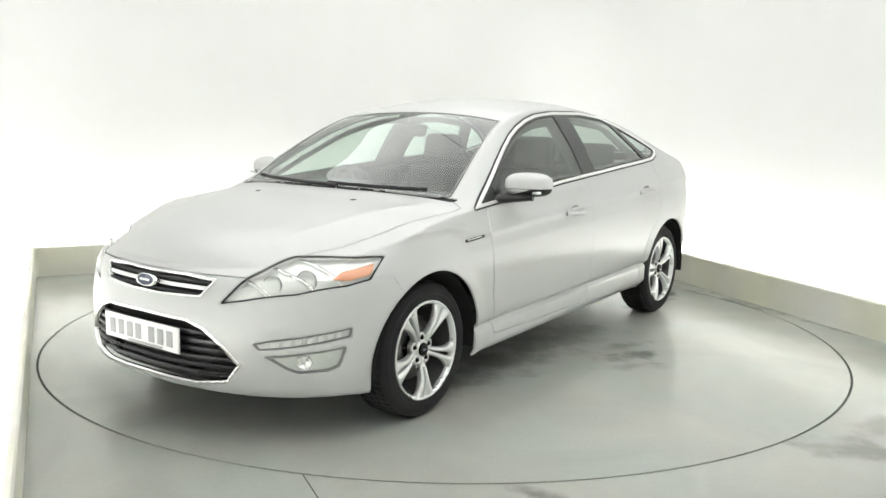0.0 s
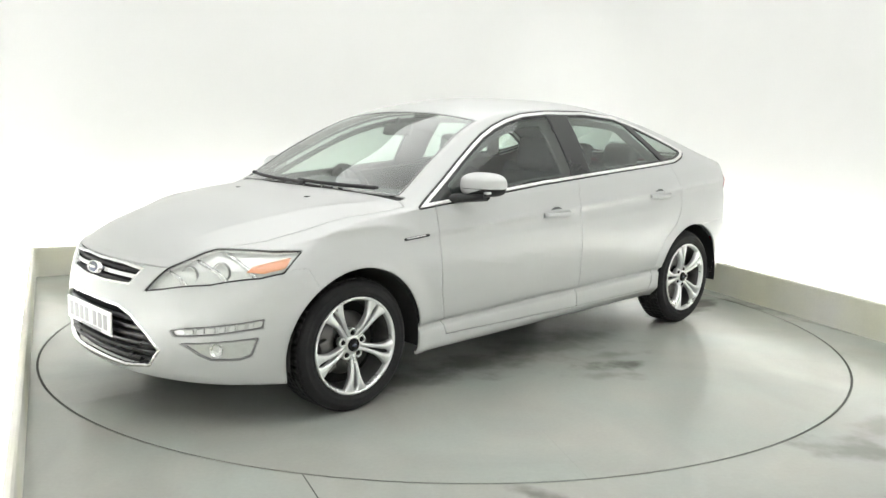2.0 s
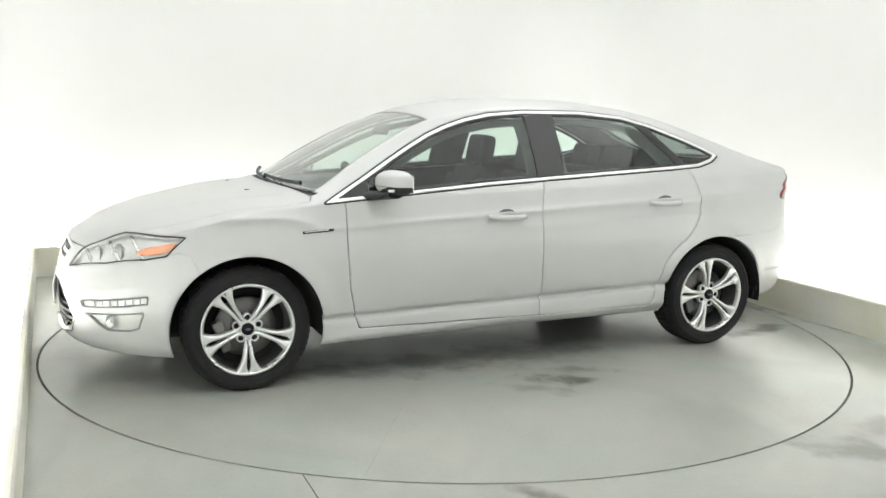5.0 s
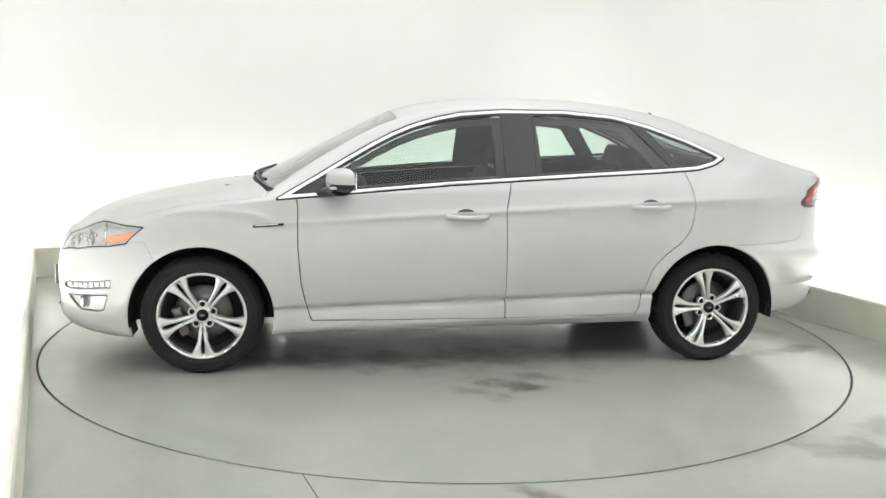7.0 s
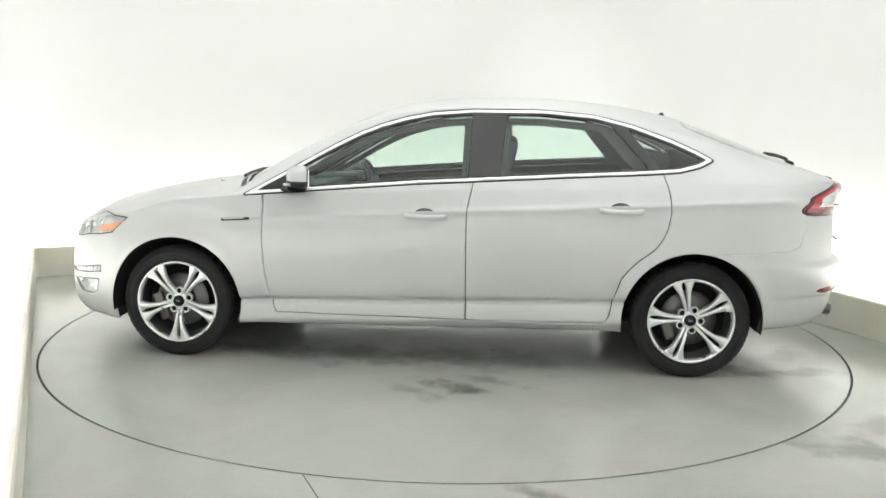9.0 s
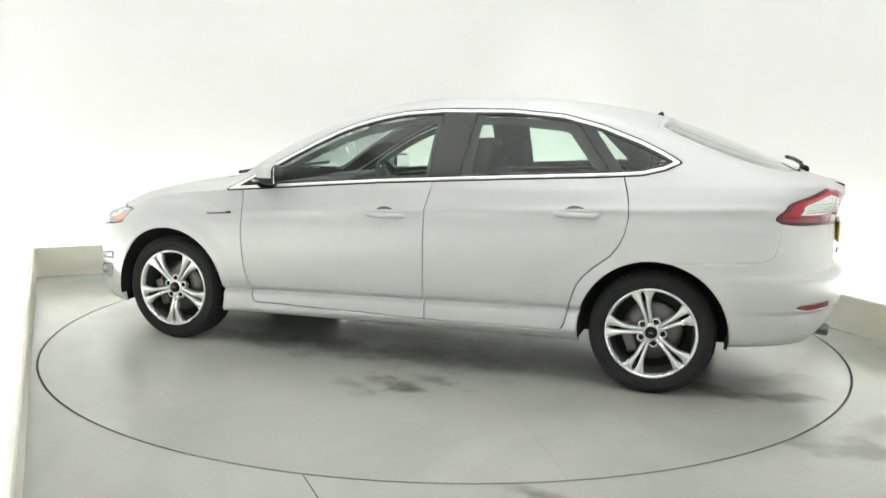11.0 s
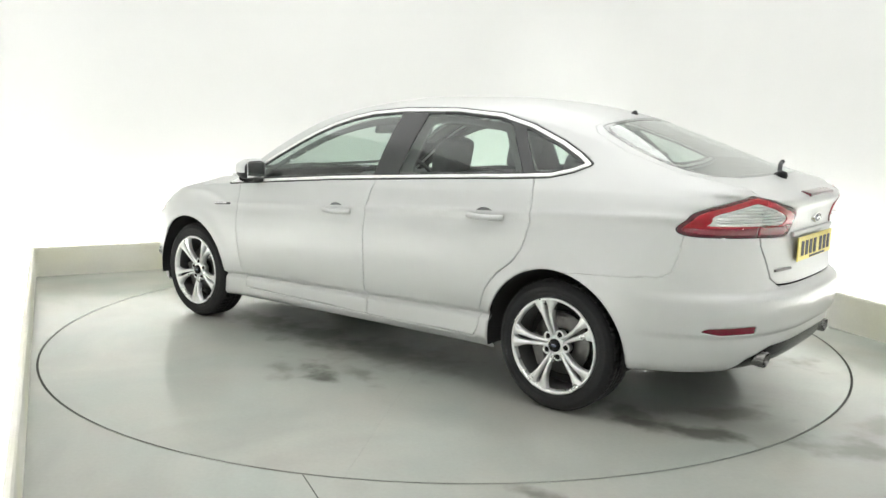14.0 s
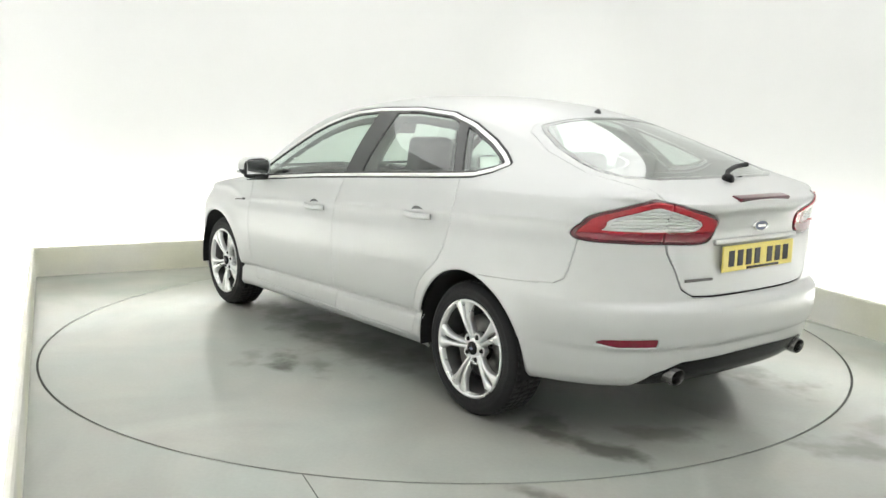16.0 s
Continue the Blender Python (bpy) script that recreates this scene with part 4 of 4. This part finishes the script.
    piece("cowl", v, f, BLACK, car, "black plastic cowl below the windscreen")

    # front face
    face = clip(shell, above(0, 1.6))
    grille_root = new("upper_grille")
    grille_root.parent = car
    g = clip(face, both(inside(GRILLE, YZ), above(0, 2.0)))
    v, f = joined(shifted(g, -0.028))
    piece("backing", v, f, DARK, grille_root)
    v, f = joined(shifted(clip(g, outside(inside(GRILLE, YZ, -0.009))), 0.001))
    v, f = thick((v, f), 0.03)
    piece("surround", v, f, CHROME, grille_root, "thin chrome surround")
    for zz, h, material in ((0.686, 0.005, BLACK), (0.661, 0.0085, CHROME), (0.634, 0.005, BLACK)):
        bar = clip(clip(g, above(2, zz - h)), below(2, zz + h))
        v, f = thick(joined(shifted(bar, -0.006)), 0.018)
        piece("slat", v, f, material, grille_root, "chrome slat" if material is CHROME else "")
    badge("front_badge", pose(2.283, 0, 0.660, 0, 74, 0), grille_root, 0.066)
    intake = new("lower_grille")
    intake.parent = car
    g = clip(face, both(inside(INTAKE, YZ, 0.012), above(0, 2.0)))
    v, f = joined(shifted(g, -0.040))
    piece("backing", v, f, DARK, intake)
    v, f = thick(joined(shifted(clip(g, outside(inside(INTAKE, YZ, 0.0))), 0.003)), 0.02)
    piece("surround", v, f, CHROME, intake, "bright silver surround")
    for i in range(6):
        zz = 0.304 + 0.034 * i
        bar = clip(clip(clip(g, inside(INTAKE, YZ, -0.003)), above(2, zz - 0.007)), below(2, zz + 0.007))
        v, f = thick(joined(shifted(bar, -0.012)), 0.022)
        piece("slat", v, f, SLAT, intake)
    number_plate("number_plate", pose(2.318, 0, 0.436, 0, 0, 90) @ pose(0, 0, 0, 0, 0, 0), WHITE_PLATE, PLATE_GREY, bf)
    # lamps
    for sd in (1, -1):
        flip = (lambda m: m) if sd > 0 else mirrored
        head = new("headlight")
        head.parent = car
        z = clip(face, headlamp())
        m = flip(thick(shifted(z, -0.024), -0.020))
        piece("reflector", *m, REFLECT, head, "bright silver reflector")
        m = flip(thick(shifted(clip(z, outside(headlamp(-0.0045))), -0.001), 0.008))
        piece("bezel", *m, BLACK, head, "thin black bezel")
        for x0, x1 in ((2.165, 2.150), (2.035, 2.020), (1.925, 1.910)):
            fin = clip(clip(z, lambda v, x0=x0: x0 + 0.35 * (v[:, 2] - 0.69) - v[:, 0]), lambda v, x1=x1: v[:, 0] - x1 - 0.35 * (v[:, 2] - 0.69))
            piece("fin", *flip(thick(shifted(fin, -0.018), 0.016)), CHROME, head)
        m = flip(thick(shifted(clip(z, inside(INDICATOR, XZ)), -0.012), 0.02))
        piece("indicator", *m, AMBER, head, "amber indicator")
        m = flip(clip(z, headlamp(-0.005)))
        piece("lens", *m, LENS, head, "clear lens")
        for bx, by, bz, br_ in ((2.090, 0.580, 0.681, 0.040), (1.996, 0.682, 0.699, 0.042)):
            bm = bmesh.new()
            lathe(bm, [(br_, 0.012), (br_ * 0.95, 0.014), (br_ * 0.9, 0.006), (br_ * 0.7, -0.018), (br_ * 0.35, -0.03), (0.012, -0.03), (0.010, 0.0), (0.001, 0.002)], 32,
                  look((bx, by * sd, bz), (bx - 1, (by - 0.35) * sd, bz - 0.08)))
            part("bowl", bm, CHROME, head, "round chrome bowl", smooth=True)
            bm = bmesh.new()
            lathe(bm, [(br_ * 1.08, 0.002), (br_ * 1.08, 0.012), (br_ * 1.04, 0.016), (br_, 0.010)], 32, look((bx, by * sd, bz), (bx - 1, (by - 0.35) * sd, bz - 0.08)))
            part("bowl_ring", bm, BEZEL, head, "dark grey bowl ring", smooth=True)
        day = new("day_lamp")
        day.parent = bf
        z = clip(face, both(inside(DAY_LAMP, XZ), above(1, 0.45)))
        piece("reflector", *flip(thick(shifted(z, -0.012), 0.01)), REFLECT, day, "silver reflector")
        piece("bezel", *flip(thick(shifted(clip(z, outside(inside(DAY_LAMP, XZ, -0.004))), 0.001), 0.012)), BEZEL, day, "grey bezel")
        for i in range(7):
            a = 1.925 + 0.034 * i
            q = clip(clip(clip(z, inside(DAY_LAMP, XZ, -0.007)), above(0, a)), below(0, a + 0.024))
            if len(q[0]):
                piece("cell", *flip(thick(shifted(q, -0.004), 0.01)), CLEAR_RIB, day)
        fog = new("fog_lamp")
        fog.parent = bf
        z = clip(face, both(inside(FOG_LAMP, XZ), above(1, 0.5)))
        piece("reflector", *flip(shifted(z, -0.012)), REFLECT, fog, "silver reflector")
        piece("bezel", *flip(thick(shifted(clip(z, outside(inside(FOG_LAMP, XZ, -0.006))), 0.001), 0.012)), BEZEL, fog, "grey bezel")
        piece("lens", *flip(shifted(clip(z, inside(FOG_LAMP, XZ, -0.006)), -0.003)), LENS, fog, "clear lens")
        bm = bmesh.new()
        lathe(bm, [(0.034, 0.012), (0.030, 0.004), (0.014, -0.010), (0.001, -0.010)], 24, look((2.050, 0.722 * sd, 0.374), (1.0, 0.15 * sd, 0.374)))
        part("bowl", bm, CHROME, fog, smooth=True)
        # rear lamps
        rear = clip(shell, below(0, -1.6))
        tail = new("tail_light")
        tail.parent = car
        z = clip(rear, both(inside(TAIL_LAMP, YZ), below(0, -1.9)))
        piece("housing", *flip(shifted(z, -0.03)), DARK, tail, "dark rear housing")
        split = lambda v: np.abs(v[:, 1] - 0.530 + 0.12 * (v[:, 2] - 0.98)) - 0.004
        clear = both(inside(TAIL_CLEAR, YZ))
        border = inside(TAIL_LAMP, YZ, -0.010)
        red = clip(clip(z, outside(clear)), split)
        hem = lambda v: v[:, 2] - 0.932
        piece("red_lens", *flip(thick(shifted(clip(clip(red, border), hem), 0.005), 0.02)), RED, tail, "glossy red lens")
        piece("lower_lens", *flip(thick(shifted(clip(clip(red, border), outside(hem)), 0.004), 0.02)), RED_DEEP, tail, "deep crimson lower lens")
        piece("lens_edge", *flip(thick(shifted(clip(red, outside(border)), 0.001), 0.02)), RED_DARK, tail, "dark red lens edge")
        zc = clip(clip(z, clear), split)
        rim = outside(inside(TAIL_CLEAR, YZ, -0.010))
        piece("clear_frame", *flip(thick(shifted(clip(zc, rim), 0.003), 0.02)), CLEAR_RIB, tail, "frosted clear surround")
        zi = clip(zc, outside(rim))
        piece("tail_reflector", *flip(shifted(zi, -0.010)), REFLECT, tail)
        for i in range(7):
            a = 0.94 + 0.0135 * i
            q = clip(clip(zi, above(2, a)), below(2, a + 0.009))
            if len(q[0]):
                piece("rib", *flip(thick(shifted(q, 0.001), 0.01)), CLEAR_RIB, tail)
        z = clip(rear, both(inside(REFLECTOR, XZ), above(1, 0.45)))
        piece("rear_reflector", *flip(thick(shifted(z, -0.003), 0.012)), RED_DEEP, br, "crimson reflector")
        # exhaust tip
        bm = bmesh.new()
        lathe(bm, [(0.033, 0.10), (0.035, 0.0), (0.037, -0.003), (0.040, 0.0), (0.040, 0.10), (0.03, 0.16)], 32, pose(-2.282, 0.455 * sd, 0.330, 0, 84, 0) @ Matrix.Diagonal((0.9, 1.15, 1, 1)))
        part("exhaust_tip", bm, EXHAUST, br, "oval chrome exhaust tip", smooth=True)
        bm = bmesh.new()
        lathe(bm, [(0.033, 0.03), (0.001, 0.03)], 24, pose(-2.282, 0.455 * sd, 0.330, 0, 84, 0) @ Matrix.Diagonal((0.9, 1.15, 1, 1)))
        part("exhaust_bore", bm, DARK, br, "black exhaust bore")
        # handles
        for host, hx, hz in ((door_obs[0][0 if sd > 0 else 1], 0.020, 0.848), (door_obs[1][0 if sd > 0 else 1], -1.025, 0.905)):
            yy = float(half_width(np.array([hz]), np.array([hx]))[0])
            bm = bmesh.new()
            tube(bm, [(hx + 0.112 - 0.224 * k / 10, sd * (yy + 0.004 + 0.026 * math.sin(math.pi * k / 10) ** 0.6), hz - 0.004 * math.sin(math.pi * k / 10)) for k in range(11)], 0.012, 10, 1.25)
            part("handle", bm, PAINT, host, "silver pull handle", smooth=True)
            # shallow disc behind the handle; its dark grey paints in the recess's shade
            bm = bmesh.new()
            lathe(bm, [(1, 0.0), (0.93, -0.003), (0.6, -0.004), (0.05, -0.004)], 24, pose(hx + 0.005, sd * (yy + 0.0015), hz + 0.015, -90 * sd, 0, 0) @ Matrix.Diagonal((0.052, 0.028, 1, 1)))
            part("handle_cup", bm, CUP_SHADE, host, "handle recess with its shade painted in", smooth=True)
        # side vent
        yy = float(half_width(np.array([0.805]), np.array([1.06]))[0])
        bm = bmesh.new()
        box(bm, (0.16, 0.010, 0.014), pose(1.075, sd * (yy + 0.002), 0.802, 0, 4, 0), 0.005)
        part("side_vent", bm, BLACK, car, "black side vent")
        bm = bmesh.new()
        box(bm, (0.12, 0.010, 0.0045), pose(1.085, sd * (yy + 0.006), 0.805, 0, 4, 0), 0.002)
        part("vent_bar", bm, TRIM_BRIGHT, car, "bright vent bar")
        door_mirror(sd)
        # arch lips and wheel wells
        for cx in (1.425, -1.425):
            bm = bmesh.new()
            n = 40
            rows = []
            for r, yv in ((0.372, 0.89), (0.370, 0.62)):
                rows.append([bm.verts.new((cx + r * math.cos(a), sd * yv, 0.318 + r * math.sin(a))) for a in [radians(-9 + 198 * i / n) for i in range(n + 1)]])
            cen = [bm.verts.new((cx + 0.02 * math.cos(a), sd * 0.62, 0.318 + 0.02 * math.sin(a))) for a in [radians(-9 + 198 * i / n) for i in range(n + 1)]]
            for a, b in ((rows[0], rows[1]), (rows[1], cen)):
                for i in range(n):
                    bm.faces.new((a[i], a[i + 1], b[i + 1], b[i]))
            part("wheel_well", bm, DARK, car, "black wheel well liner", smooth=True)
            for fx in ((0.375,) if cx > 0 else (-0.372,)):
                bm = bmesh.new()
                box(bm, (0.012, 0.14, 0.075), pose(cx + fx * 0.985, sd * 0.775, 0.245 if cx > 0 else 0.300, 0, 12 if cx > 0 else -12, 0), 0.004)
                part("mud_flap", bm, BLACK, car, "black arch flap")
    # middle of the rear
    z = clip(clip(shell, below(0, -1.9)), inside(DIFFUSER, YZ))
    v, f = thick(joined(shifted(z, -0.006)), 0.03)
    piece("diffuser", v, f, GLOSS, br, "black textured rear diffuser")
    bm = bmesh.new()
    box(bm, (0.050, 0.37, 0.024), pose(-2.314, 0, 1.062, 0, -14, 0), 0.009, 3)
    part("brake_light", bm, RED_DARK, gate_ob, "slim dark red high brake light", smooth=True)
    bm = bmesh.new()
    box(bm, (0.018, 0.60, 0.024), pose(-2.306, 0, 0.888), 0.008, 3)
    part("gate_strip", bm, PAINT, gate_ob, "silver strip above the plate", smooth=True)
    badge("rear_badge", pose(-2.318, 0, 0.945, 0, -92, 0), gate_ob, 0.055)
    number_plate("number_plate", pose(-2.322, 0, 0.815, 0, 0, -90), YELLOW, BLACK, gate_ob)
    bm = bmesh.new()
    box(bm, (0.010, 0.15, 0.011), pose(-2.303, 0.385, 0.738, 0, 0, -8), 0.002)
    part("name_strip", bm, STEEL, gate_ob, "small grey lettering bar")
    # wipers, aerial, washer jets
    for y0, y1 in ((0.62, 0.02), (0.10, -0.58)):
        bm = bmesh.new()
        pts = []
        for k in range(9):
            y = y0 + (y1 - y0) * k / 8
            x = screen_base(y) + 0.006 - 0.022 * (k / 8)
            pts.append((x, y, float(crown(x)) - 0.05 * (y / 0.74) ** 2 + 0.012))
        tube(bm, pts, 0.010, 8)
        part("wiper", bm, BLACK, car, "black windscreen wiper", smooth=True)
    wiper = new("rear_wiper")
    wiper.parent = gate_ob
    bm = bmesh.new()
    tube(bm, [(-2.135, 0.0, 1.125), (-2.125, -0.02, 1.165), (-2.095, -0.12, 1.182), (-2.06, -0.26, 1.188)], 0.011, 8)
    part("wiper_arm", bm, BLACK, wiper, smooth=True)
    bm = bmesh.new()
    lathe(bm, [(0.028, 0.0), (0.028, 0.03), (0.018, 0.045), (0.001, 0.047)], 20, pose(-2.135, 0, 1.11, 0, -20, 0))
    part("wiper_pivot", bm, GLOSS, wiper, smooth=True)
    bm = bmesh.new()
    lathe(bm, [(0.020, 0.0), (0.016, 0.012), (0.007, 0.022), (0.001, 0.024)], 16, pose(-1.345, 0, float(crown(-1.345)) - 0.003, 0, -18, 0))
    part("aerial_base", bm, BLACK, car, "short black aerial base", smooth=True)
    for y in (0.34, -0.34):
        bm = bmesh.new()
        box(bm, (0.03, 0.026, 0.014), pose(1.33, y, float(crown(1.33)) - 0.012), 0.005)
        part("washer_jet", bm, BLACK, bonnet_ob, "black washer jet")
    # underside
    bm = bmesh.new()
    box(bm, (3.9, 1.16, 0.08), pose(0, 0, 0.27), 0.02)
    box(bm, (2.05, 1.66, 0.06), pose(0, 0, 0.27), 0.02)
    part("underbody", bm, DARK, car, "dark underbody")
    bm = bmesh.new()
    box(bm, (0.34, 0.9, 0.14), pose(-1.95, 0, 0.36), 0.05)
    part("silencer", bm, DARK, car, "dark exhaust silencer")
    cabin()
    for wx, sd, ang in ((1.425, 1, 90), (-1.425, 1, -76), (1.425, -1, 60), (-1.425, -1, 20)):
        w = wheel(ang)
        w.parent = car
        w.matrix_basis = pose(wx, 0.882 * sd, 0.318, -90 * sd, 0, 0) @ (Matrix() if sd > 0 else Matrix())


def smooth_dlo():
    """The side window outline as a field, grown or shrunk on call."""
    base = inside(WINDOWS, XZ)
    return lambda grow: (lambda v: base(v) + grow)


def badge(name, m, parent, r):
    root = new(name)
    root.parent = parent
    q = Matrix.Diagonal((0.42, 1.0, 1.0, 1))
    bm = bmesh.new()
    lathe(bm, [(r, -0.012), (r, 0.006), (r * 0.95, 0.010), (r * 0.86, 0.010), (r * 0.84, 0.006)], 40, m @ q)
    part("ring", bm, CHROME, root, "chrome ring", smooth=True)
    bm = bmesh.new()
    lathe(bm, [(r * 0.86, 0.006), (r * 0.5, 0.009), (0.0005, 0.010)], 40, m @ q)
    part("shield", bm, BLUE, root, "plain blue oval", smooth=True)
    bm = bmesh.new()
    box(bm, (0.010, r * 1.0, 0.003), m @ pose(0, 0, 0.0105), 0.001)
    part("mark", bm, CHROME, root)


REFLECT = mat("lamp_reflector", (0.82, 0.83, 0.82), 0.2, 0.45, 0.3, 0.10, 38, 1.0)
RED_DARK = mat("dark_red_lens", (0.085, 0.004, 0.012), 0.15, 0, 0.6, 0.06, 40)
PLATE_GREY = mat("plate_grey", (0.42, 0.42, 0.43), 0.5, 0, 0, 0.05, 60)
HEADLINER = mat("headliner_cloth", (0.24, 0.24, 0.23), 0.9, 0, 0, 0.05, 60)
EXHAUST = mat("exhaust_steel", (0.19, 0.187, 0.183), 0.25, 0.9, 0, 0.15, 60, 0.1, 0.3, 14)
TRIM_BRIGHT = mat("bright_trim", (0.88, 0.88, 0.87), 0.28, 0.6, 0.2, 0.03, 60)
BARREL = mat("rim_barrel", (0.16, 0.16, 0.16), 0.45, 0.7, 0, 0.1, 60, 0.1, 0.2, 10)
BEZEL = mat("lamp_bezel", (0.25, 0.25, 0.25), 0.35, 0.6, 0, 0.1, 80)
PILLAR = mat("pillar_black", (0.025, 0.027, 0.027), 0.2, 0, 0.15, 0.08, 60)
SLAT = mat("slat_gloss", (0.022, 0.022, 0.026), 0.28, 0.0, 0.3, 0.1, 60)
RED_DEEP = mat("crimson_lens", (0.19, 0.003, 0.018), 0.12, 0, 0.6, 0.08, 40)
LINING = mat("window_lining", (0.06, 0.061, 0.061), 0.8, 0, 0, 0.08, 60)
CUP_SHADE = mat("handle_recess_shade", (0.16, 0.165, 0.165), 0.4, 0.4, 0.3, 0.05, 60)
car = new("car")
tagged(car, "silver five-door hatchback car standing on the turntable", "car")
build_car()



# ------------------------------------------------------------ what moves
OFF = (0.0219, 0.0518)


def heading(t):
    """Degrees by which the turntable has turned the car's nose from the x axis."""
    if t <= 1.5:
        return (234.6, 233.0, 230.3, 226.95)[int(round(t * 2))]
    return 226.95 - 6.866 * (t - 1.5)


def motions():
    times = [0.5 * i for i in range(33)]
    walk(car, [(t, pose(0, 0, 0, 0, 0, heading(t)) @ pose(OFF[0], OFF[1], 0)) for t in times])
    walk(table, [(t, pose(0, 0, 0, 0, 0, heading(t))) for t in times])


motions()
